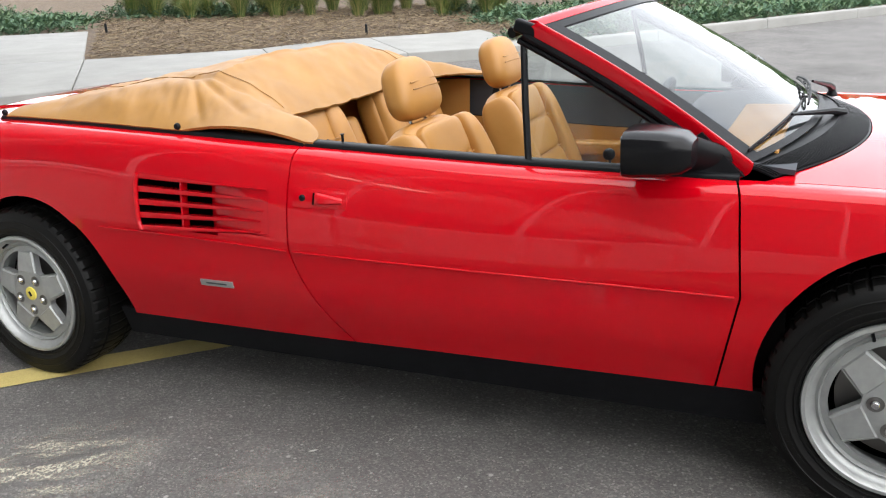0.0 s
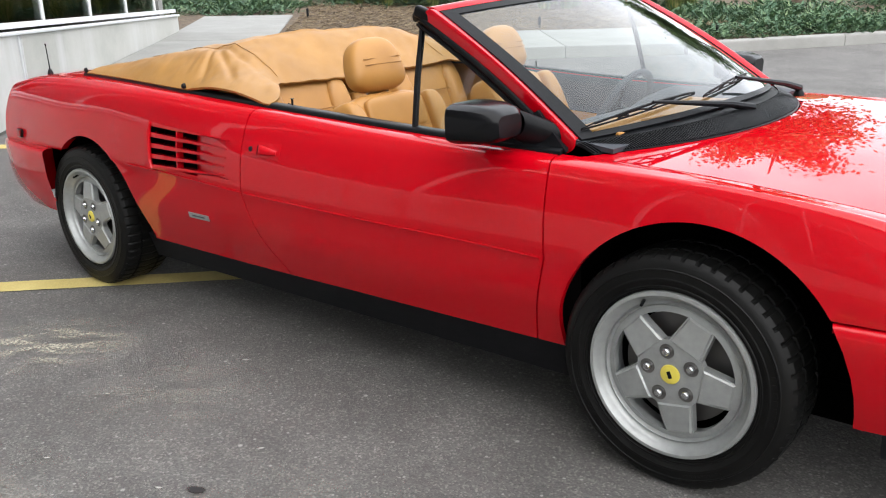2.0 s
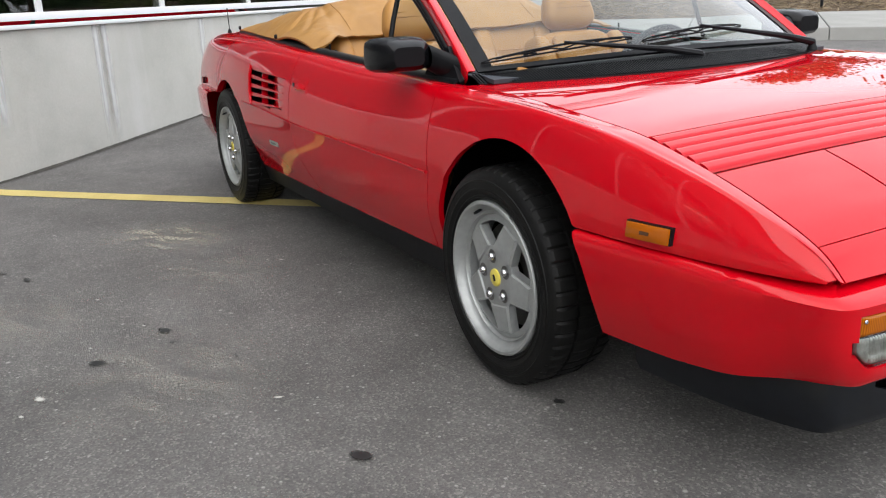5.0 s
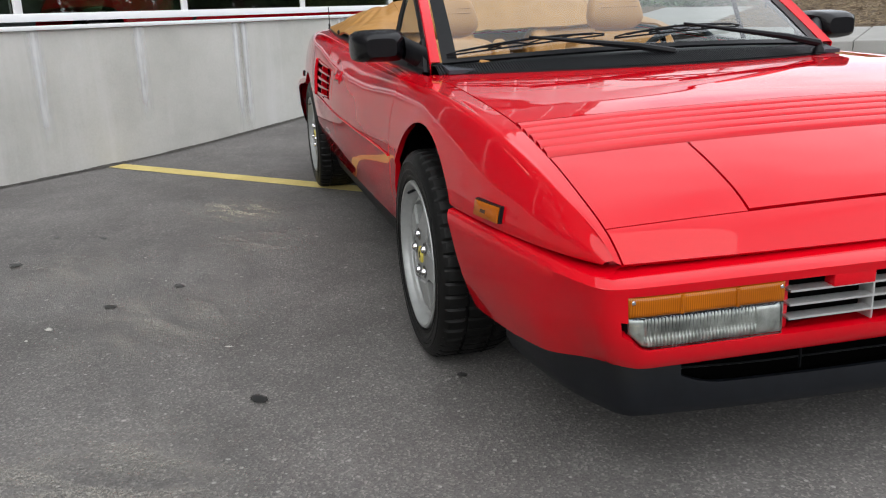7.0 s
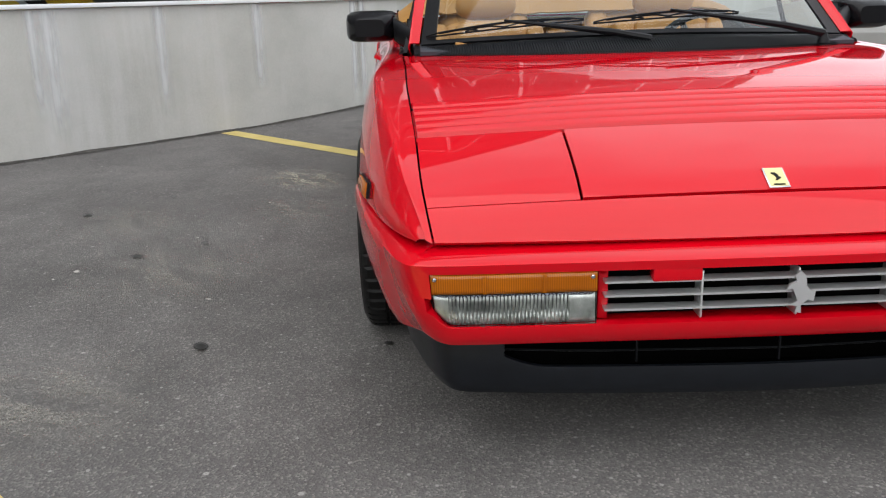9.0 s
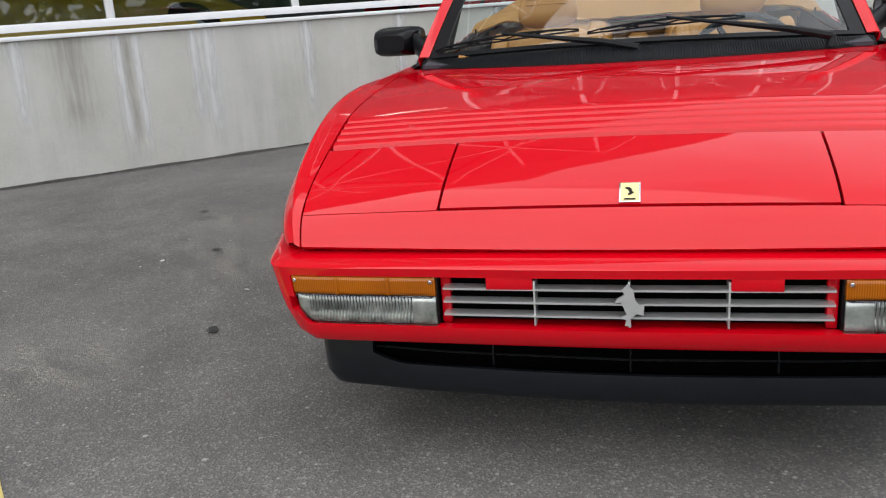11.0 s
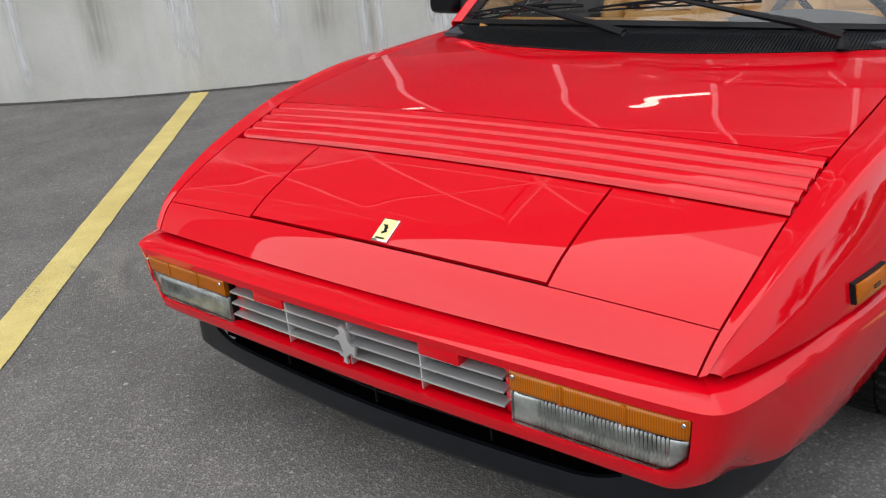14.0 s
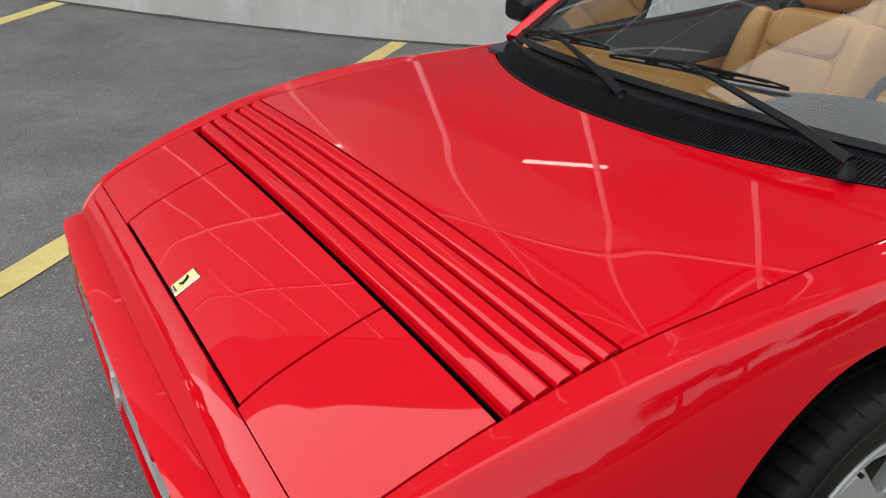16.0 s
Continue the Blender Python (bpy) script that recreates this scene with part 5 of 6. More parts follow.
def door_mirror(s):
    """Black door mirror: a wedge-shaped housing on a foot at the pillar's base."""
    prof = [(-0.600, 1.0), (-0.575, 1.02), (-0.520, 0.96), (-0.475, 0.80), (-0.455, 0.55)]
    bm = bmesh.new()
    rings = []
    for x, k in prof:
        ring = []
        for a in np.linspace(0, 2 * math.pi, 28, endpoint=False):
            c, d = math.cos(a), math.sin(a)
            e = 5
            r = (abs(c) ** e + abs(d) ** e) ** (-1 / e)
            ring.append(bm.verts.new((x, s * (0.838 + 0.088 * k * c * r + 0.012 * (1 - k)), 0.846 + 0.051 * k * d * r - 0.006 * (1 - k))))
        rings.append(ring)
    for p, q in zip(rings, rings[1:]):
        for i in range(28):
            bm.faces.new((p[i], p[(i + 1) % 28], q[(i + 1) % 28], q[i]))
    bm.faces.new(rings[-1])
    bm.faces.new(rings[0][::-1])
    bmesh.ops.recalc_face_normals(bm, faces=bm.faces[:])
    m = part("door_mirror", bm, MIRRORCASE, car, "glossy black door mirror", smooth=35)
    foot = bmesh.new()
    rows = []
    for f in range(5):
        t = f / 4
        c = Vector((-0.505, s * 0.765, 0.838)).lerp(Vector((-0.455, s * 0.708, 0.800)), t)
        h, d = 0.038 + 0.006 * t, 0.040 + 0.030 * t
        rows.append([foot.verts.new(c + Vector((d * math.cos(a), 0, h * math.sin(a)))) for a in np.linspace(0, 2 * math.pi, 16, endpoint=False)])
    for p, q in zip(rows, rows[1:]):
        for i in range(16):
            foot.faces.new((p[i], p[(i + 1) % 16], q[(i + 1) % 16], q[i]))
    bmesh.ops.recalc_face_normals(foot, faces=foot.faces[:])
    part("mirror_foot", foot, PLASTIC, m)
    plate = bmesh.new()
    pts = [Vector((-0.36, s * 0.722, 0.768)), Vector((-0.56, s * 0.732, 0.780)), Vector((-0.56, s * 0.722, 0.800)), Vector((-0.46, s * 0.702, 0.865))]
    f = plate.faces.new([plate.verts.new(p) for p in pts])
    ex = bmesh.ops.extrude_face_region(plate, geom=[f])["geom"]
    bmesh.ops.translate(plate, vec=(0, s * 0.012, 0), verts=[v for v in ex if isinstance(v, bmesh.types.BMVert)])
    bmesh.ops.recalc_face_normals(plate, faces=plate.faces[:])
    part("mirror_plate", plate, PLASTIC, m)
    part("mirror_glass", box_bm((0.004, 0.150, 0.086), (-0.601, s * 0.838, 0.846), 0.001), material("mirror", (0.8, 0.82, 0.83), 0.02, 1.0), m)


MIRRORCASE = material("gloss_black", (0.004, 0.004, 0.005), 0.24, Specular_IOR_Level=0.2)
for s in (-1, 1):
    door_mirror(s)


# belt line: black rubber along the door tops and round the cover
def belts(s):
    def along_top(x0, x1, n, out, up, r, name):
        pts = [Vector((x, s * (TW(x) + out), TZ(x) + up)) for x in np.linspace(x0, x1, n)]
        return part(name, rod_bm(pts, r, 8), PLASTIC, car)
    def strip_fn(x0, x1):
        def fn(u, v):
            x = x0 + (x1 - x0) * u
            y, z = TW(x), TZ(x)
            return through_points([Vector((x, s * (y + 0.012), z - 0.005)), Vector((x, s * (y + 0.008), z + 0.008)), Vector((x, s * (y - 0.008), z + 0.014)), Vector((x, s * (y - 0.034), z + 0.012))], v)
        return fn
    part("belt_strip", grid_bm(strip_fn(-1.525, -0.37), 40, 8, (0, s * 0.3, 1), flange=0.01), PLASTIC, car)
    part("belt_strip", grid_bm(strip_fn(-2.80, -1.532), 40, 8, (0, s * 0.3, 1), flange=0.01), PLASTIC, car)
    part("lock_knob", rod_bm([(-1.426, s * 0.722, 0.82), (-1.426, s * 0.722, 0.845), (-1.426, s * 0.722, 0.848)], [0.004, 0.004, 0.0075], 10), PLASTIC, car)


for s in (-1, 1):
    belts(s)
ant = part("antenna", lathe_bm([(0.0, 0.018), (0.006, 0.016), (0.013, 0.0), (0.014, -0.006)], 16), PLASTIC, car, "short black whip antenna")
ant.matrix_basis = Matrix.Translation((-3.217, -0.655, 0.868)) @ Matrix.Rotation(radians(90), 4, "X")
mast = part("antenna_mast", rod_bm([(-3.217, -0.655, 0.875), (-3.222, -0.655, 0.985), (-3.223, -0.655, 1.0)], [0.003, 0.002, 0.004], 6), PLASTIC, ant)
mast.matrix_basis = ant.matrix_basis.inverted()


# ---------------------------------------------------------------- cockpit
def cushion(name, size, at, turn=(0, 0, 0), mat=None, parent=None, puff=0.02, label="", power=4.0, taper=0.0, n=(12, 10)):
    """A padded block: a superellipsoid with flatter faces; taper narrows it towards its top."""
    bm = bmesh.new()
    nu, nv = n[0] * 4, n[1] * 2
    rings = []
    for j in range(nv + 1):
        b = -math.pi / 2 + math.pi * j / nv
        ring = []
        for i in range(nu):
            a = 2 * math.pi * i / nu

            def sgn(v, e):
                return math.copysign(abs(v) ** e, v)
            e = 2 / power
            x, y, z = sgn(math.cos(b), e) * sgn(math.cos(a), e), sgn(math.cos(b), e) * sgn(math.sin(a), e), sgn(math.sin(b), e)
            k = 1 - taper * (z + 1) / 2
            ring.append(bm.verts.new((x * size[0] / 2, y * k * size[1] / 2, z * size[2] / 2)))
        rings.append(ring)
    for p, q in zip(rings, rings[1:]):
        for i in range(nu):
            bm.faces.new((p[i], p[(i + 1) % nu], q[(i + 1) % nu], q[i]))
    bmesh.ops.remove_doubles(bm, verts=bm.verts[:], dist=0.0005)
    bmesh.ops.recalc_face_normals(bm, faces=bm.faces[:])
    ob = part(name, bm, mat or TAN, parent, label, smooth=60)
    ob.matrix_basis = pose(*at, *turn)
    return ob


def tub():
    bm = bmesh.new()
    box_bm((1.9, 1.42, 0.02), (-1.28, 0, 0.275), bm=bm)
    part("cabin_floor", bm, CHARCOAL, car, smooth=0)
    for s in (-1, 1):
        def inner(u, v):
            x = -1.95 + 1.55 * u
            return Vector((x, s * (TW(x) - 0.035 - 0.02 * v), TZ(x) - 0.002 - 0.15 * v))
        def lower(u, v):
            x = -1.95 + 1.55 * u
            return Vector((x, s * (TW(x) - 0.056 - 0.01 * v), TZ(x) - 0.155 - 0.37 * v))
        part("door_lining_upper", grid_bm(inner, 30, 6, (0, -s, 0), flange=0), CHARCOAL, car)
        part("door_lining_lower", grid_bm(lower, 30, 6, (0, -s, 0), flange=0), TAN, car)
        part("door_pull", box_bm((0.10, 0.03, 0.035), (-0.80, s * 0.665, 0.625), 0.008, 2), CHARCOAL, car)
        cushion("armrest", (0.62, 0.07, 0.06), (-1.05, s * 0.655, 0.55), (0, 0, 0), TAN, car)

    def dash(u, v):
        y = (2 * v - 1) * 0.68
        pts = [Vector((-0.255, y, 0.775)), Vector((-0.40, y, 0.790)), Vector((-0.60, y, 0.770)), Vector((-0.655, y, 0.715)), Vector((-0.63, y, 0.58)), Vector((-0.50, y, 0.45))]
        p = through_points(pts, u)
        if 0.10 < y < 0.62:
            k = math.sin(math.pi * (y - 0.10) / 0.52)
            p.z += 0.035 * k * math.exp(-((u - 0.42) / 0.16) ** 2)
        return p
    part("dashboard", grid_bm(dash, 24, 40, (-0.2, 0, 1)), CHARCOAL, car, "charcoal leather dashboard")
    part("dash_inlay", box_bm((0.15, 0.76, 0.012), (-0.375, -0.19, 0.793), 0.004), TAN, car)
    part("console", box_bm((1.0, 0.20, 0.26), (-1.10, 0.0, 0.42), 0.03, 3), CHARCOAL, car)
    part("gear_lever", rod_bm([(-0.85, 0.02, 0.54), (-0.86, 0.02, 0.64)], [0.006, 0.006], 8), CHROME, car)
    cushion("gear_knob", (0.04, 0.04, 0.04), (-0.86, 0.02, 0.655), (0, 0, 0), PLASTIC, car, power=2.2)
    # steering wheel
    c, tilt = Vector((-0.80, 0.37, 0.685)), radians(-66)
    m = Matrix.Translation(c) @ Matrix.Rotation(tilt, 4, "Y")
    ring = [m @ Vector((0.185 * math.cos(k), 0.185 * math.sin(k), 0)) for k in np.linspace(0, 2 * math.pi, 41)]
    sw = part("steering_wheel", rod_bm(ring, 0.013, 10, cap=False), CHARCOAL, car, "black leather three-spoke steering wheel")
    for a in (90, 210, 330):
        part("wheel_spoke", rod_bm([m @ Vector((0, 0, 0.02)), m @ Vector((0.18 * math.cos(radians(a)), 0.18 * math.sin(radians(a)), 0))], 0.011, 8), PLASTIC, sw)
    part("wheel_boss", rod_bm([m @ Vector((0, 0, -0.10)), m @ Vector((0, 0, 0.035))], [0.03, 0.045], 20), PLASTIC, sw)


tub()


def front_seat(y):
    seat = empty("front_seat", "", "")
    for key in list(seat.keys()):
        del seat[key]
    seat.parent = car
    seat.matrix_basis = pose(-1.212, y, -0.03)
    seat["label"] = "tan leather front seat with a padded headrest"
    lean = 22
    up = Vector((-math.sin(radians(lean)), 0, math.cos(radians(lean))))
    fwd = Vector((math.cos(radians(lean)), 0, math.sin(radians(lean))))
    foot = Vector((0.02, 0, 0.45))

    def on(u, f=0.0, yy=0.0):
        return foot + up * u + fwd * f + Vector((0, yy, 0))
    cushion("seat_cushion", (0.50, 0.50, 0.16), (0.26, 0, 0.43), (0, -8, 0), TAN, seat)
    cushion("seat_back", (0.12, 0.50, 0.48), on(0.20), (0, -lean, 0), TAN, seat, taper=0.10)
    for s in (-1, 1):
        cushion("side_bolster", (0.15, 0.115, 0.475), on(0.180, 0.026, s * 0.208), (s * 4, -lean, -s * 10), TAN, seat, power=3.6, taper=0.25)
        part("headrest_post", rod_bm([on(0.42, 0.0, s * 0.05), on(0.50, 0.0, s * 0.05)], 0.006, 8), CHROME, seat)
    for k, (lo, hi) in enumerate(((0.02, 0.15), (0.155, 0.285), (0.29, 0.415))):
        cushion("back_pad", (0.05, 0.31 - 0.015 * k, hi - lo + 0.006), on((lo + hi) / 2, 0.052), (0, -lean, 0), TAN, seat, power=5)
    head = cushion("headrest", (0.110, 0.292, 0.190), on(0.540, 0.022), (0, -lean + 4, 0), TAN, seat, taper=0.30, power=3.0)
    for u in (0.527, 0.548):
        part("headrest_seam", rod_bm([on(u, 0.0752, yy) for yy in np.linspace(-0.09, 0.09, 9)], 0.0020, 6), STITCH, head).matrix_basis = head.matrix_basis.inverted()
    for u in (0.152, 0.288):
        part("back_seam", rod_bm([on(u, 0.077, yy) for yy in np.linspace(-0.13, 0.13, 7)], 0.0022, 6), STITCH, seat)


STITCH = material("dark_tan_piping", (0.35, 0.165, 0.042), 0.55)
for y in (-0.385, 0.385):
    front_seat(y)


def rear_seats():
    for y in (-0.36, 0.36):
        b = cushion("rear_seat_back", (0.13, 0.48, 0.42), (-1.80, y, 0.68), (0, -20, 0), TAN, car, label="tan leather rear seat back")
        for yy in (-0.17, 0.17):
            cushion("rear_bolster", (0.14, 0.12, 0.40), (-1.775, y + yy, 0.675), (0, -20, 0), TAN, car, power=3)
        part("rear_seam", rod_bm([(-1.735, y + k, 0.745) for k in np.linspace(-0.11, 0.11, 5)], 0.003, 6), STITCH, car)
        cushion("rear_cushion", (0.36, 0.44, 0.14), (-1.62, y, 0.46), (0, -8, 0), TAN, car)
    part("rear_divider", box_bm((0.2, 0.10, 0.36), (-1.86, 0, 0.58), 0.03, 3, turn=Matrix.Rotation(-0.35, 4, "Y")), TAN, car)
    for s in (-1, 1):
        def fn(u, v):
            x = -2.0 + 0.36 * u
            return Vector((x, s * (0.70 - 0.05 * v), 0.83 - 0.4 * v))
        part("rear_lining", grid_bm(fn, 6, 6, (0, -s, 0), flange=0), TAN, car)
        part("belt", box_bm((0.045, 0.004, 0.24), (-1.52, s * 0.668, 0.70), 0.001, turn=Matrix.Rotation(0.25, 4, "Y")), PLASTIC, car)
    part("bulkhead", box_bm((0.05, 1.4, 0.5), (-1.98, 0, 0.58)), TAN, car, smooth=0)


rear_seats()


# folded top under its tan cover
SEAM = material("cover_stitching", (0.33, 0.17, 0.05), 0.6)


def cover():

    def front_edge(y):
        f = min(1, abs(y) / 0.745)
        g = max(0, min(1, (f - 0.60) / 0.38))
        return -1.765 + 0.265 * g * g * (3 - 2 * g)

    def fn(u, v):
        y = 2 * v - 1
        x0, x1 = -2.83 + 0.06 * abs(y) ** 3, front_edge(y * 0.745)
        x = x0 + (x1 - x0) * u
        w = TW(x) + 0.010
        p = Vector((x, y * w, 0))
        f = abs(p.y)
        edge = TZ(x) + 0.012
        if -1.95 < x < -1.53:
            edge += 0.026 * math.sin(math.pi * (x + 1.95) / 0.42) ** 0.8
        # the ridge over the folded frame; from its ends a fold runs forward and down to each door
        if x < -2.02:
            t = (-2.02 - x) / 0.81
            yr, zr = 0.52 + 0.10 * t, 0.988 - 0.085 * t ** 1.2
            face = zr + 0.040 * (1 - t)
        else:
            t = (x + 2.02) / 0.52
            yr, zr = 0.52 + 0.17 * t, 0.988 - 0.150 * t
            face = 1.028 - 0.165 * min(1.3, (x + 2.02) / 0.255) ** 1.25
        zr = max(zr, edge + 0.004)
        if f > yr:
            g = min(1, (f - yr) / max(0.02, w - yr))
            z = edge + (zr - edge) * (1 - g ** 1.5)
        else:
            fall = zr - 0.9 * (yr - f)
            z = zr + (0.5 * (face + fall + math.hypot(face - fall, 0.035)) - 0.008 - zr) * min(1, (yr - f) / 0.14) if x > -2.02 else zr + (face - zr) * min(1, (yr - f) / 0.2)
        free = min(1, u * 6, (1 - abs(y)) * 9 + 0.1)
        z += free * (0.011 * noise.noise(Vector((x * 6, p.y * 4.5, 1.7))) + 0.007 * noise.noise(Vector((x * 13 + p.y * 9, p.y * 8, 4.0))) + 0.0030 * noise.noise(Vector((x * 34 + p.y * 20, p.y * 12 - x * 8, 7.0))))
        # pulled creases that fan out from the ridge's ends
        for slope, off, deep in ((0.55, 0.05, 0.010), (1.1, 0.10, 0.008), (0.2, 0.02, 0.007)):
            line = abs((x + 2.03) * slope - (f - 0.50 - off))
            z -= free * deep * math.exp(-(line / 0.016) ** 2) * max(0, 1 - abs(x + 1.98) / 0.30)
        p.z = z
        return p
    bm = grid_bm(fn, 130, 150, (0, 0, 1), flange=0.009)
    c = part("top_cover", bm, CANVAS, car, "tan vinyl cover buttoned over the folded top")
    for s in (-1, 1):
        for x in (-1.968, -2.775):
            w = TW(x)
            b = part("snap", lathe_bm([(0.0, 0.006), (0.008, 0.005), (0.011, 0.0), (0.011, -0.004)], 14), PLASTIC, c)
            b.matrix_basis = pose(x, s * (w + 0.010), TZ(x) + 0.022) @ Matrix.Diagonal((1, s, 1, 1)).to_4x4()
    # seams across the cover
    for y in (-0.47, 0.47):
        pts = []
        for k in range(26):
            u = 0.05 + 0.93 * k / 25
            pts.append(fn(u, 0.5 + y / 1.49) + Vector((0, 0, 0.002)))
        part("cover_seam", rod_bm(pts, 0.0016, 6), SEAM, c)


cover()


# ---------------------------------------------------------------- planting, stains and small things outdoors
def island_material(name, colors, rough=0.75, **kw):
    """Colour varies from piece to piece of one mesh."""
    m = material(name, colors[0], rough, **kw)
    g = node(m, "ShaderNodeNewGeometry")
    r = node(m, "ShaderNodeValToRGB")
    e = r.color_ramp.elements
    e[0].color, e[1].color = (*colors[0], 1), (*colors[-1], 1)
    for i, c in enumerate(colors[1:-1]):
        e.new((i + 1) / (len(colors) - 1)).color = (*c, 1)
    link(m, g.outputs["Random Per Island"], r.inputs["Fac"])
    link(m, r.outputs["Color"], m.node_tree.nodes["Principled BSDF"].inputs["Base Color"])
    return m


JUNIPER = island_material("juniper_needles", [(0.030, 0.075, 0.040), (0.055, 0.120, 0.062), (0.085, 0.155, 0.075), (0.13, 0.19, 0.085)], 0.7)
STRAW = island_material("straw_and_bark", [(0.045, 0.029, 0.017), (0.10, 0.068, 0.040), (0.18, 0.130, 0.075), (0.30, 0.235, 0.145)], 0.9)
GRASS = island_material("grass_blades", [(0.055, 0.10, 0.022), (0.11, 0.165, 0.035), (0.20, 0.235, 0.06), (0.40, 0.33, 0.15)], 0.7)
LEAF = island_material("tree_leaves", [(0.035, 0.075, 0.022), (0.06, 0.11, 0.03), (0.09, 0.14, 0.04)], 0.6)
BARK = textured("bark", [(0.07, 0.05, 0.035), (0.14, 0.105, 0.075)], 0.9, 8, bump=0.6, bump_scale=40)


def sheet_mesh(name, verts, faces, mat, parent=None):
    me = bpy.data.meshes.new(name)
    me.from_pydata(verts, [], faces)
    me.materials.append(mat)
    ob = new(name, me)
    ob.parent = parent
    return ob


def juniper(name, spots, count, seed, label):
    """Low spreading juniper: many short feathered sprigs over soft mounds."""
    rnd = random.Random(seed)
    verts, faces = [], []
    for _ in range(count):
        a, b, r, h = rnd.choice(spots)
        q, t = r * math.sqrt(rnd.random()), rnd.uniform(0, 2 * math.pi)
        aa, bb = a + q * math.cos(t), b + q * math.sin(t)
        base = lot(aa, bb, 0.10 + h * max(0, 1 - (q / r) ** 2) * rnd.uniform(0.35, 1.0) + 0.03 * noise.noise(Vector((aa * 3, bb * 3, 0))))
        yaw, pitch, n = rnd.uniform(0, 2 * math.pi), rnd.uniform(-0.15, 0.75), rnd.uniform(0.08, 0.20)
        d = Vector((math.cos(yaw) * math.cos(pitch), math.sin(yaw) * math.cos(pitch), math.sin(pitch)))
        w = d.cross(Vector((0, 0, 1))).normalized()
        u = w.cross(d)
        k0 = len(verts)
        # a stem with three pairs of needles, one connected piece
        verts.extend([base - w * 0.006, base + w * 0.006])
        for k in (0.3, 0.55, 0.8):
            p = base + d * n * k - Vector((0, 0, 0.02 * k * k))
            s = n * 0.24 * (1.15 - k)
            verts.extend([p + w * (s + 0.004) + d * n * 0.16 + u * 0.008, p + w * 0.004, p - w * 0.004, p - w * (s + 0.004) + d * n * 0.16 + u * 0.008])
        verts.append(base + d * n)
        m = k0
        faces.append((m, m + 1, m + 3, m + 4))
        for i in (0, 1, 2):
            s = m + 2 + 4 * i
            nxt = (s + 5, s + 6) if i < 2 else (m + 14, m + 14)
            faces.append((s + 1, s, nxt[0]))
            faces.append((s + 2, nxt[1], s + 3))
            if i < 2:
                faces.append((s + 1, s + 5, s + 6, s + 2))
            else:
                faces.append((s + 1, m + 14, s + 2))
    ob = sheet_mesh(name, verts, faces, JUNIPER)
    return tagged(ob, label, "shrub", kind="stuff")


rnd = random.Random(11)
right_spots = [(rnd.uniform(3.2, 16), 9.25 + rnd.random() ** 1.3 * 4.2, rnd.uniform(0.5, 0.95), rnd.uniform(0.16, 0.30)) for _ in range(60)]
right_spots += [(3.0 + 0.55 * k, 9.15, 0.48, 0.20) for k in range(20)]
right_spots = [(a, b + kerb_b(a) - 8.5, r, h) for a, b, r, h in right_spots]
juniper("juniper_bed", right_spots, 26000, 3, "low spreading green juniper behind the kerb")
left_spots = [(rnd.uniform(-7.5, -3.3), rnd.uniform(14.2, 17.5), rnd.uniform(0.5, 0.9), rnd.uniform(0.18, 0.32)) for _ in range(26)]
left_spots += [(rnd.uniform(-2.6, 0.5), rnd.uniform(15.5, 18), rnd.uniform(0.5, 0.9), rnd.uniform(0.2, 0.35)) for _ in range(10)]
juniper("juniper_bed", left_spots, 12000, 5, "low spreading blue-green juniper beside the pavement")


def mulch_litter():
    rnd = random.Random(8)
    verts, faces = [], []
    for _ in range(20000):
        a, b = rnd.uniform(-2.75, 4.2), rnd.uniform(9.9, 16.0)
        if b < 10.5 and a > 0.2:
            continue
        p = lot(a, b, 0.135 + rnd.random() ** 2 * 0.05)
        yaw = rnd.uniform(0, math.pi)
        n, w = rnd.uniform(0.02, 0.11), rnd.uniform(0.002, 0.006)
        d = Vector((math.cos(yaw), math.sin(yaw), rnd.uniform(-0.3, 0.3))) * n
        s = Vector((-math.sin(yaw), math.cos(yaw), rnd.uniform(-0.4, 0.4))) * w
        k = len(verts)
        verts.extend([p - d - s, p + d - s, p + d + s, p - d + s, p + Vector((0, 0, w))])
        faces.extend([(k, k + 1, k + 4), (k + 1, k + 2, k + 4), (k + 2, k + 3, k + 4), (k + 3, k, k + 4)])
    tagged(sheet_mesh("mulch_litter", verts, faces, STRAW), "loose straw and bark chips on the planting bed", "mulch", kind="stuff")


mulch_litter()


def grass_clump(a, b, size, seed):
    rnd = random.Random(seed)
    verts, faces = [], []
    for _ in range(420):
        yaw, lean = rnd.uniform(0, 2 * math.pi), rnd.uniform(0.1, 1.3)
        n, w = size * rnd.uniform(0.6, 1.1), rnd.uniform(0.003, 0.006)
        out = Vector((math.cos(yaw), math.sin(yaw), 0))
        s = Vector((-math.sin(yaw), math.cos(yaw), 0)) * w
        p0 = out * rnd.uniform(0, 0.10)
        k = len(verts)
        for i in range(5):
            f = i / 4
            c = p0 + out * n * lean * f ** 1.6 * 0.7 + Vector((0, 0, n * (f - 0.45 * lean * f * f)))
            verts.extend([c - s * (1 - 0.85 * f), c + s * (1 - 0.85 * f)])
        faces.extend([(k + 2 * i, k + 2 * i + 1, k + 2 * i + 3, k + 2 * i + 2) for i in range(4)])
    ob = sheet_mesh("ornamental_grass", verts, faces, GRASS)
    ob.location = lot(a, b, 0.12)
    tagged(ob, "clump of arching green and straw-coloured ornamental grass", "grass", group="ornamental grasses")


rnd = random.Random(17)
for i in range(30):
    a = -2.2 + 6.6 * (i % 15) / 14 + rnd.uniform(-0.18, 0.18)
    grass_clump(a, 15.0 - 0.42 * a + 1.3 * (i // 15) + rnd.uniform(-0.4, 0.4), rnd.uniform(0.75, 1.15), 40 + i)


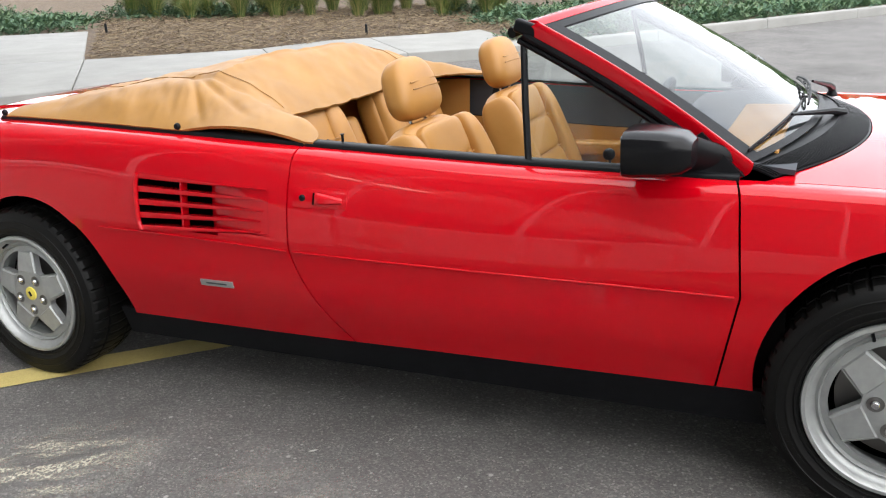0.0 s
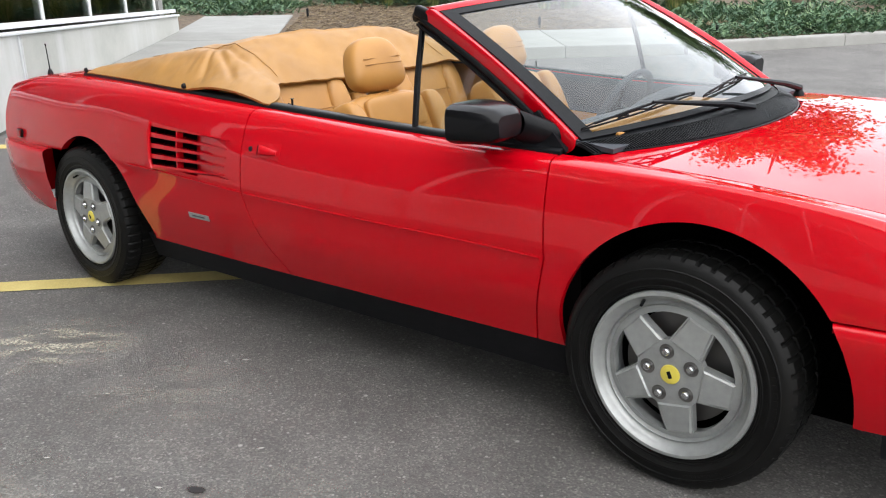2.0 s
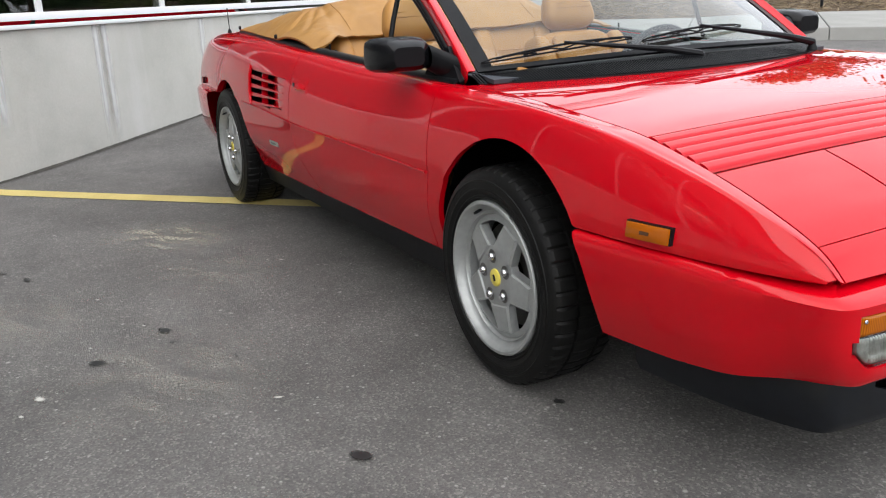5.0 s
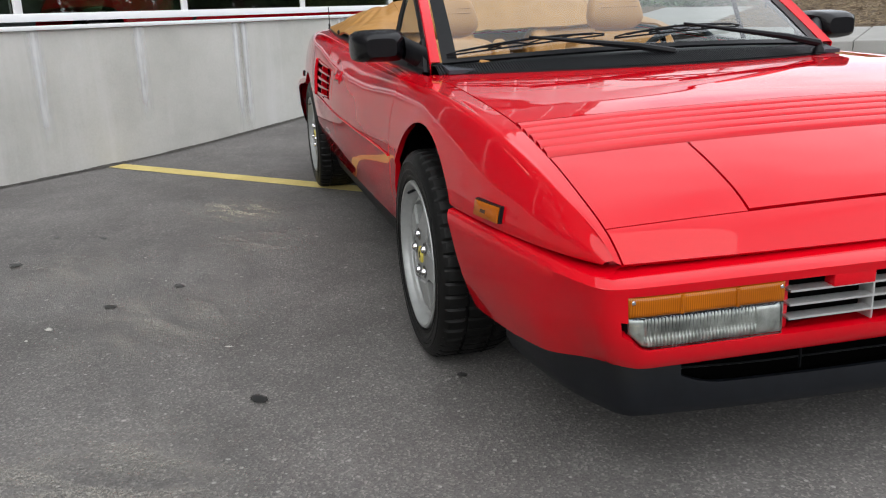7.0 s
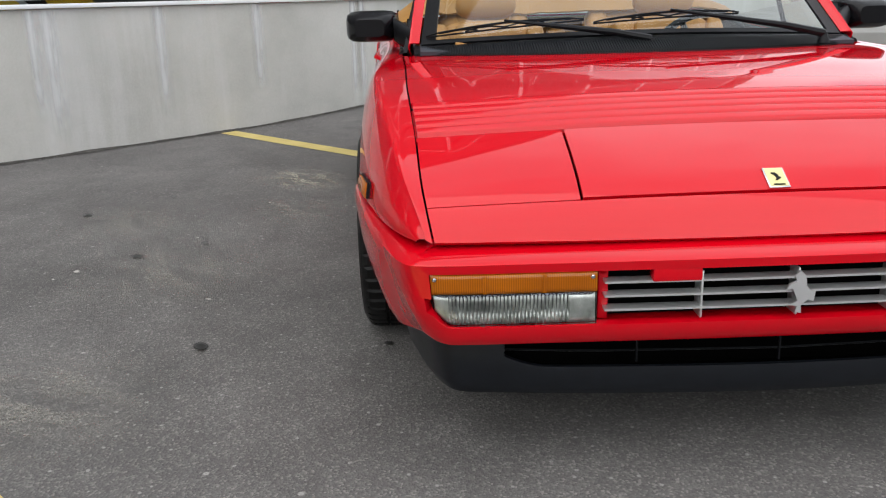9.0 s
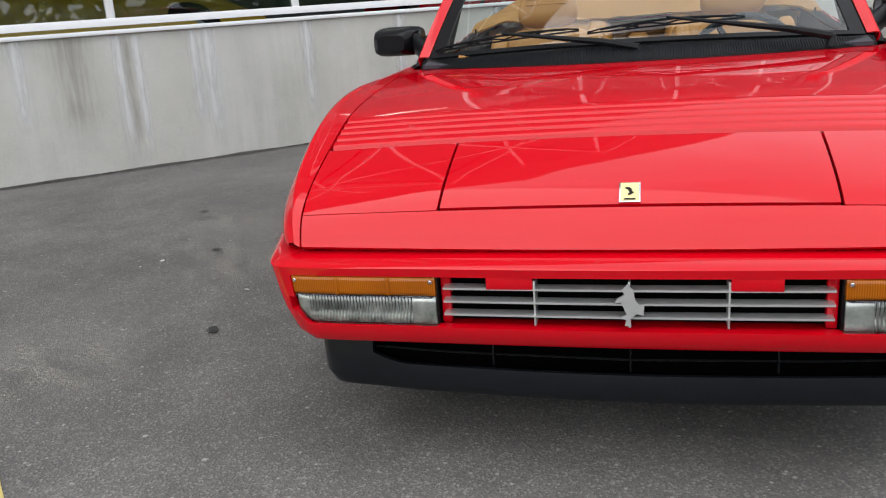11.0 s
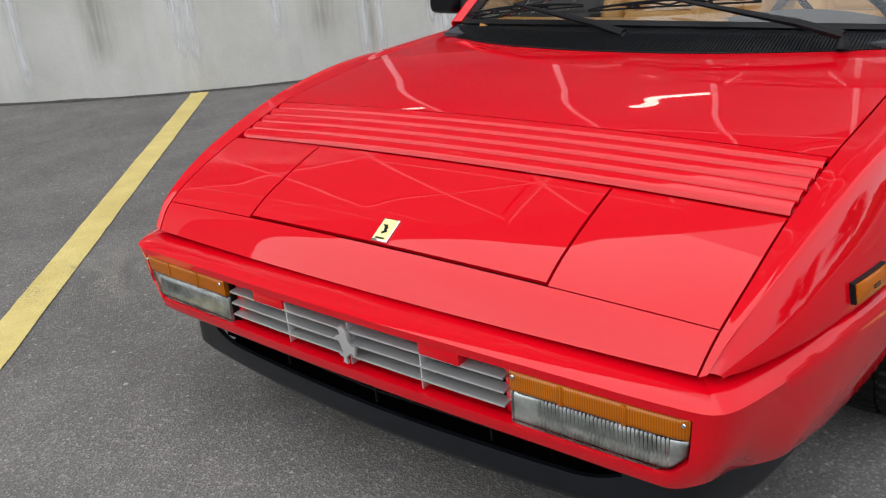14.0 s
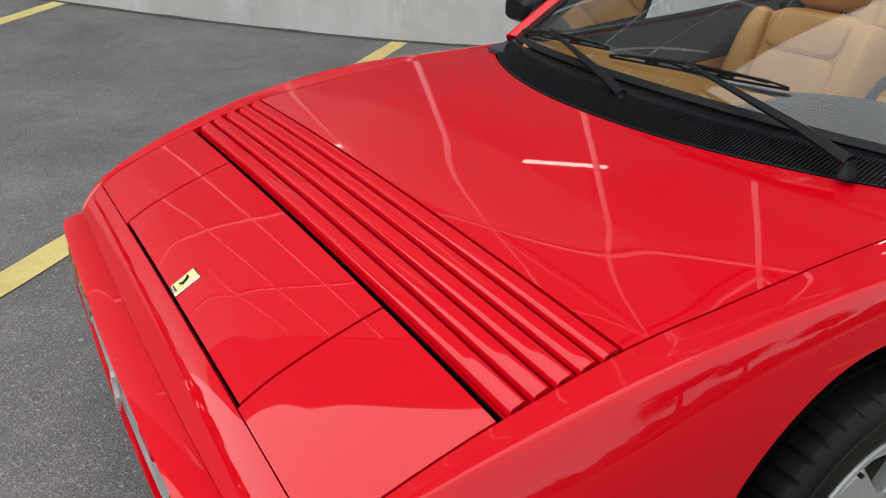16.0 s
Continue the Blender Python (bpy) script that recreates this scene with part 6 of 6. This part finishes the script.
def tree(x, y, height, spread_r, seed):
    """A young broad-leaved tree: tapered trunk, limbs and many small leaves."""
    rnd = random.Random(seed)
    t = empty("tree", "leafy green tree beyond the planting bed", "tree", group="trees beyond the bed")
    t.location = (x, y, rise(min(max(x, -20), 20), min(y, 20)))
    lean = Vector((rnd.uniform(-0.3, 0.3), rnd.uniform(-0.3, 0.3), 0))
    trunk = [Vector((0, 0, -0.1)), lean * 0.3 + Vector((0, 0, height * 0.3)), lean + Vector((0, 0, height * 0.62)), lean * 1.2 + Vector((0, 0, height * 0.92))]
    part("trunk", rod_bm(trunk, [0.13, 0.10, 0.06, 0.02], 12), BARK, t)
    tips = []
    for k in range(14):
        f = rnd.uniform(0.28, 0.85)
        start = lean * f + Vector((0, 0, height * f))
        yaw = k * 2.4 + rnd.uniform(-0.4, 0.4)
        n = spread_r * (1.15 - 0.6 * f) * rnd.uniform(0.7, 1.1)
        end = start + Vector((math.cos(yaw) * n, math.sin(yaw) * n, n * rnd.uniform(0.3, 0.8)))
        mid = (start + end) / 2 + Vector((0, 0, -0.1 * n))
        part("limb", rod_bm([start, mid, end], [0.045, 0.03, 0.010], 7), BARK, t)
        tips.extend([(mid, n * 0.45), (end, n * 0.5), ((mid + end) / 2, n * 0.5)])
    verts, faces = [], []
    for _ in range(9000):
        c, r = rnd.choice(tips)
        p = c + Vector((rnd.gauss(0, 0.5), rnd.gauss(0, 0.5), rnd.gauss(0, 0.4))) * r
        d = Vector((rnd.uniform(-1, 1), rnd.uniform(-1, 1), rnd.uniform(-1, 0.3))).normalized()
        s = d.orthogonal().normalized() * 0.045
        k = len(verts)
        verts.extend([p, p + d * 0.06 + s, p + d * 0.15, p + d * 0.06 - s])
        faces.append((k, k + 1, k + 2, k + 3))
    sheet_mesh("crown", verts, faces, LEAF, t)


tree(-4.6, 14.0, 6.0, 1.5, 2)
tree(-9.0, 17.5, 5.5, 1.6, 6)
tree(-13.0, 16.5, 5.5, 1.6, 9)


def far_woods():
    """Unseen trees far round the lot, added to darken the horizon in the paint."""
    rnd = random.Random(21)
    verts, faces = [], []
    for _ in range(11000):
        ang = rnd.uniform(-2.75, 3.2)
        r = rnd.uniform(55, 68)
        h = 4.8 + 2.2 * noise.noise(Vector((ang * 9, 0, 0))) + 1.5 * noise.noise(Vector((ang * 31, 3, 0)))
        p = Vector((r * math.cos(ang), r * math.sin(ang), rnd.random() ** 0.8 * h))
        d = Vector((rnd.uniform(-1, 1), rnd.uniform(-1, 1), rnd.uniform(-1, 1))).normalized() * rnd.uniform(0.5, 1.1)
        s = d.orthogonal().normalized() * rnd.uniform(0.4, 0.9)
        k = len(verts)
        verts.extend([p - d, p + s, p + d, p - s])
        faces.append((k, k + 1, k + 2, k + 3))
    tagged(sheet_mesh("far_woods", verts, faces, LEAF), "unseen dark green belt of trees added round the lot for reflections", "trees", kind="stuff")


far_woods()


# stains and marks
def stain_material(name, color, edge, scale, rough=0.85):
    """A mark with a ragged edge: opaque in its middle, gone towards its rim."""
    m = material(name, color, rough)
    t = m.node_tree
    p = t.nodes["Principled BSDF"]
    c = node(m, "ShaderNodeTexCoord")
    ctr = node(m, "ShaderNodeVectorMath")
    ctr.operation = "DISTANCE"
    ctr.inputs[1].default_value = (0.5, 0.5, 0.5)
    link(m, c.outputs["Generated"], ctr.inputs[0])
    n = node(m, "ShaderNodeTexNoise", Scale=scale, Detail=6.0, Roughness=0.7)
    link(m, c.outputs["Object"], n.inputs["Vector"])
    f = node(m, "ShaderNodeMath")
    f.operation = "MULTIPLY_ADD"
    f.inputs[1].default_value, f.inputs[2].default_value = -2.0, edge
    link(m, ctr.outputs["Value"], f.inputs[0])
    g = node(m, "ShaderNodeMath")
    g.operation = "ADD"
    link(m, f.outputs[0], g.inputs[0])
    link(m, n.outputs["Fac"], g.inputs[1])
    r = node(m, "ShaderNodeMapRange")
    r.inputs["From Min"].default_value, r.inputs["From Max"].default_value = 0.96, 1.24
    link(m, g.outputs[0], r.inputs["Value"])
    link(m, r.outputs["Result"], p.inputs["Alpha"])
    return m


CHALKSPOT = stain_material("pale_spatter", (0.40, 0.39, 0.36), 0.86, 24)
OIL = stain_material("oil_spot", (0.012, 0.012, 0.012), 1.25, 10, 0.35)


def mark(name, x, y, lx, ly, turn, mat, label, lift=0.003):
    bm = bmesh.new()
    bmesh.ops.create_grid(bm, x_segments=6, y_segments=6, size=1.0)
    bmesh.ops.scale(bm, vec=(lx, ly, 1), verts=bm.verts[:])
    for v in bm.verts:
        w = Matrix.Rotation(radians(turn), 3, "Z") @ v.co
        v.co.z = rise(x + w.x, y + w.y) - rise(x, y) + 0.00002 * v.co.x
    ob = part(name, bm, mat, smooth=0)
    ob.matrix_basis = pose(x, y, rise(x, y) + lift, 0, 0, turn)
    ob.visible_shadow = False
    return tagged(ob, label, "stain", kind="structure")


def dust_material(name, color, most, scale):
    """Blown dust caught in the asphalt: streaky and speckled, thinning out towards its rim."""
    m = material(name, color, 0.9)
    p = m.node_tree.nodes["Principled BSDF"]
    c = node(m, "ShaderNodeTexCoord")
    ctr = node(m, "ShaderNodeVectorMath")
    ctr.operation = "DISTANCE"
    ctr.inputs[1].default_value = (0.5, 0.5, 0.5)
    link(m, c.outputs["Generated"], ctr.inputs[0])

    def ranged(source, lo, hi, a=0.0, b=1.0):
        r = node(m, "ShaderNodeMapRange")
        r.interpolation_type = "SMOOTHSTEP"
        for key, value in (("From Min", lo), ("From Max", hi), ("To Min", a), ("To Max", b)):
            r.inputs[key].default_value = value
        link(m, source, r.inputs["Value"])
        return r.outputs["Result"]

    def times(a, b):
        n = node(m, "ShaderNodeMath")
        n.operation = "MULTIPLY"
        link(m, a, n.inputs[0])
        link(m, b, n.inputs[1])
        return n.outputs[0]
    mp = node(m, "ShaderNodeMapping", Scale=(0.55, 1.5, 1.0))
    link(m, c.outputs["Object"], mp.inputs["Vector"])
    big = node(m, "ShaderNodeTexNoise", Scale=scale, Detail=4.0, Roughness=0.6)
    link(m, mp.outputs["Vector"], big.inputs["Vector"])
    fine = node(m, "ShaderNodeTexNoise", Scale=90.0, Detail=3.0, Roughness=0.7)
    link(m, c.outputs["Object"], fine.inputs["Vector"])
    rim = ranged(ctr.outputs["Value"], 0.15, 0.5, 1.0, 0.0)
    cover_up = times(times(rim, ranged(big.outputs["Fac"], 0.41, 0.60)), ranged(fine.outputs["Fac"], 0.36, 0.62))
    top_up = node(m, "ShaderNodeMath")
    top_up.operation = "MULTIPLY"
    top_up.inputs[1].default_value = most
    link(m, cover_up, top_up.inputs[0])
    link(m, top_up.outputs[0], p.inputs["Alpha"])
    return m


DUST = dust_material("blown_dust", (0.43, 0.405, 0.33), 1.0, 9.0)
FILM = dust_material("thin_dust", (0.30, 0.285, 0.25), 0.6, 7.0)
for k, (x, y, lx, ly, turn, mat) in enumerate(((-2.15, -1.33, 0.56, 0.30, 42, DUST), (-1.45, -1.28, 0.50, 0.36, 50, FILM), (-0.55, -1.62, 0.60, 0.45, 40, FILM), (-1.30, -2.0, 0.55, 0.40, 30, FILM), (0.5, -1.7, 0.6, 0.4, 70, FILM))):
    mark("dust_stain", x, y, lx, ly, turn, mat, "pale sandy dust patch on the asphalt", 0.003 + 0.0004 * k)
SPOTS = ((-1.444, -1.003, 0.060, 0.020), (-1.262, -0.880, 0.045, 0.009), (-1.596, -1.422, 0.035, 0.012), (-1.509, -1.331, 0.022, 0.009), (-1.370, -1.724, 0.040, 0.014), (-0.992, -1.622, 0.045, 0.016),
         (-0.996, -1.684, 0.025, 0.010), (-0.887, -1.801, 0.036, 0.018), (-0.578, -1.964, 0.070, 0.040), (-0.22, -1.402, 0.055, 0.022), (-0.489, -2.015, 0.040, 0.020), (-0.937, -1.344, 0.045, 0.012))
for k, (x, y, lx, ly) in enumerate(SPOTS):
    mark("spatter", x, y, lx, ly, 50 + 23 * math.sin(k * 2.3), CHALKSPOT, "small whitish spatter on the asphalt", 0.0055)
DROPS = ((0.182, -1.331, 0.046, 0.027), (-0.750, -1.796, 0.040, 0.027), (-1.464, -2.242, 0.048, 0.032), (-1.804, -1.939, 0.030, 0.018), (-1.914, -2.158, 0.026, 0.014), (-1.964, -2.02, 0.024, 0.013),
         (-0.784, -1.57, 0.012, 0.009), (-0.905, -1.571, 0.040, 0.020), (-0.571, -1.425, 0.010, 0.008), (0.211, -0.797, 0.022, 0.016))
for k, (x, y, lx, ly) in enumerate(DROPS):
    mark("oil_spot", x, y, lx, ly, 35 + 20 * math.sin(k * 1.7), OIL, "dark round oil spot on the asphalt", 0.0062)


# run-off streaks on the concrete wall, by distance along it
def streak_material(name, color, most):
    """A run-off mark that is densest along its middle and thins out sideways and downwards."""
    m = material(name, color, 0.85)
    p = m.node_tree.nodes["Principled BSDF"]
    c = node(m, "ShaderNodeTexCoord")
    xyz = node(m, "ShaderNodeSeparateXYZ")
    link(m, c.outputs["Generated"], xyz.inputs["Vector"])

    def ramp(source, stops):
        r = node(m, "ShaderNodeValToRGB")
        r.color_ramp.interpolation = "EASE"
        e = r.color_ramp.elements
        for k, (at, value) in enumerate(stops):
            one = e[k] if k < 2 else e.new(at)
            one.position, one.color = at, (value, value, value, 1)
        link(m, source, r.inputs["Fac"])
        return r.outputs["Color"]
    across = ramp(xyz.outputs["X"], [(0.0, 0), (0.99, 0), (0.5, 1)])
    down = ramp(xyz.outputs["Z"], [(0.0, 0), (1.0, 0.9), (0.35, 0.75)])
    mp = node(m, "ShaderNodeMapping", Scale=(30, 30, 3.0))
    link(m, c.outputs["Object"], mp.inputs["Vector"])
    n = node(m, "ShaderNodeTexNoise", Scale=1.0, Detail=5.0, Roughness=0.6)
    link(m, mp.outputs["Vector"], n.inputs["Vector"])
    grain = ramp(n.outputs["Fac"], [(0.3, 0.25), (0.65, 1.0)])
    a = node(m, "ShaderNodeMath")
    a.operation = "MULTIPLY"
    link(m, across, a.inputs[0])
    link(m, down, a.inputs[1])
    b = node(m, "ShaderNodeMath")
    b.operation = "MULTIPLY"
    link(m, a.outputs[0], b.inputs[0])
    link(m, grain, b.inputs[1])
    d = node(m, "ShaderNodeMath")
    d.operation = "MULTIPLY"
    d.inputs[1].default_value = most
    link(m, b.outputs[0], d.inputs[0])
    link(m, d.outputs[0], p.inputs["Alpha"])
    return m


PALE = streak_material("lime_streak", (0.62, 0.63, 0.64), 0.85)
BROWN = streak_material("damp_streak", (0.22, 0.205, 0.165), 0.42)


def streak(b, top_z, low_z, width, mat, drift, seed, proud=0.003):
    rnd = random.Random(seed)
    bm = bmesh.new()
    n = 14
    rows = []
    wob = 0.0
    for k in range(n + 1):
        f = k / n
        wob += rnd.uniform(-0.004, 0.004) * width / 0.06
        rows.append([bm.verts.new((drift * f + wob + q * width, 0, (low_z - top_z) * f)) for q in (-1, 0, 1)])
    for p, q in zip(rows, rows[1:]):
        for i in range(2):
            bm.faces.new((p[i], q[i], q[i + 1], p[i + 1]))
    ob = part("streak", bm, mat, smooth=0)
    ob.matrix_basis = Matrix.Translation(flat(WALL_A + proud, b, top_z)) @ Matrix.Rotation(radians(TURN_LOT - 90), 4, "Z") @ Matrix.Rotation(math.pi, 4, "Z")
    ob.visible_shadow = False
    pale = mat is PALE
    tagged(ob, "pale run-off streak down the concrete wall" if pale else "dull brown damp patch on the concrete wall", "stain", kind="structure")


for i, (s_at, hi, lo, w, mat, drift) in enumerate(((1.80, 0.92, 0.0, 0.055, PALE, 0.03), (1.68, 0.92, 0.02, 0.045, PALE, 0.03), (1.75, 0.91, 0.02, 0.05, BROWN, 0.03), (-1.30, 0.93, 0.03, 0.045, PALE, 0.02), (-1.39, 0.93, 0.0, 0.05, PALE, 0.02), (-1.35, 0.93, 0.0, 0.03, BROWN, 0.02),
                                                  (0.44, 0.93, 0.15, 0.07, PALE, 0.0), (1.30, 0.92, 0.20, 0.06, PALE, 0.0), (1.20, 0.92, 0.05, 0.09, PALE, 0.0), (3.12, 0.90, 0.05, 0.07, PALE, -0.08), (3.22, 0.92, 0.1, 0.05, PALE, -0.06), (4.33, 0.90, 0.05, 0.06, PALE, 0.0), (-2.6, 0.93, 0.2, 0.06, PALE, 0.0), (-4.1, 0.93, 0.1, 0.07, PALE, 0.0),
                                                  (2.45, 0.93, 0.3, 0.08, PALE, 0.0), (-0.35, 0.93, 0.25, 0.07, PALE, 0.0), (3.75, 0.93, 0.2, 0.16, BROWN, 0.0), (2.1, 0.93, 0.25, 0.2, BROWN, 0.0))):
    streak(1.2 - s_at, hi, lo, w, mat, -drift, 70 + i, 0.003 + 0.0004 * i)


def wall_dirt():
    rnd = random.Random(5)
    bm = bmesh.new()
    rows = []
    for k in range(900):
        b = 8.0 - k * 0.02
        w = 0.016 + 0.022 * max(0, noise.noise(Vector((b * 3, 0, 0))) + 0.3) + 0.006 * rnd.random()
        rows.append((bm.verts.new(lot(WALL_A + 0.001, b, 0.006 + 0.35 * w)), bm.verts.new(lot(WALL_A + w, b, 0.0045))))
    for p, q in zip(rows, rows[1:]):
        bm.faces.new((p[0], p[1], q[1], q[0]))
    tagged(part("wall_dirt", bm, DIRT, smooth=0), "dark grit lying along the foot of the wall", "dirt", kind="structure")


DIRT = textured("dark_grit", [(0.028, 0.026, 0.023), (0.075, 0.070, 0.062)], 0.95, 20, bump=0.6, bump_scale=120)
wall_dirt()


def stake(a, b):
    s = part("marker_stake", rod_bm([lot(a, b, 0.05), lot(a, b, 0.27), lot(a, b, 0.29)], [0.022, 0.022, 0.014], 10), PLASTIC)
    tagged(s, "short black stake in the planting bed", "stake", group="bed stakes")


for a, b in ((3.25, 9.25), (1.1, 10.9), (-2.62, 13.2)):
    stake(a, b)
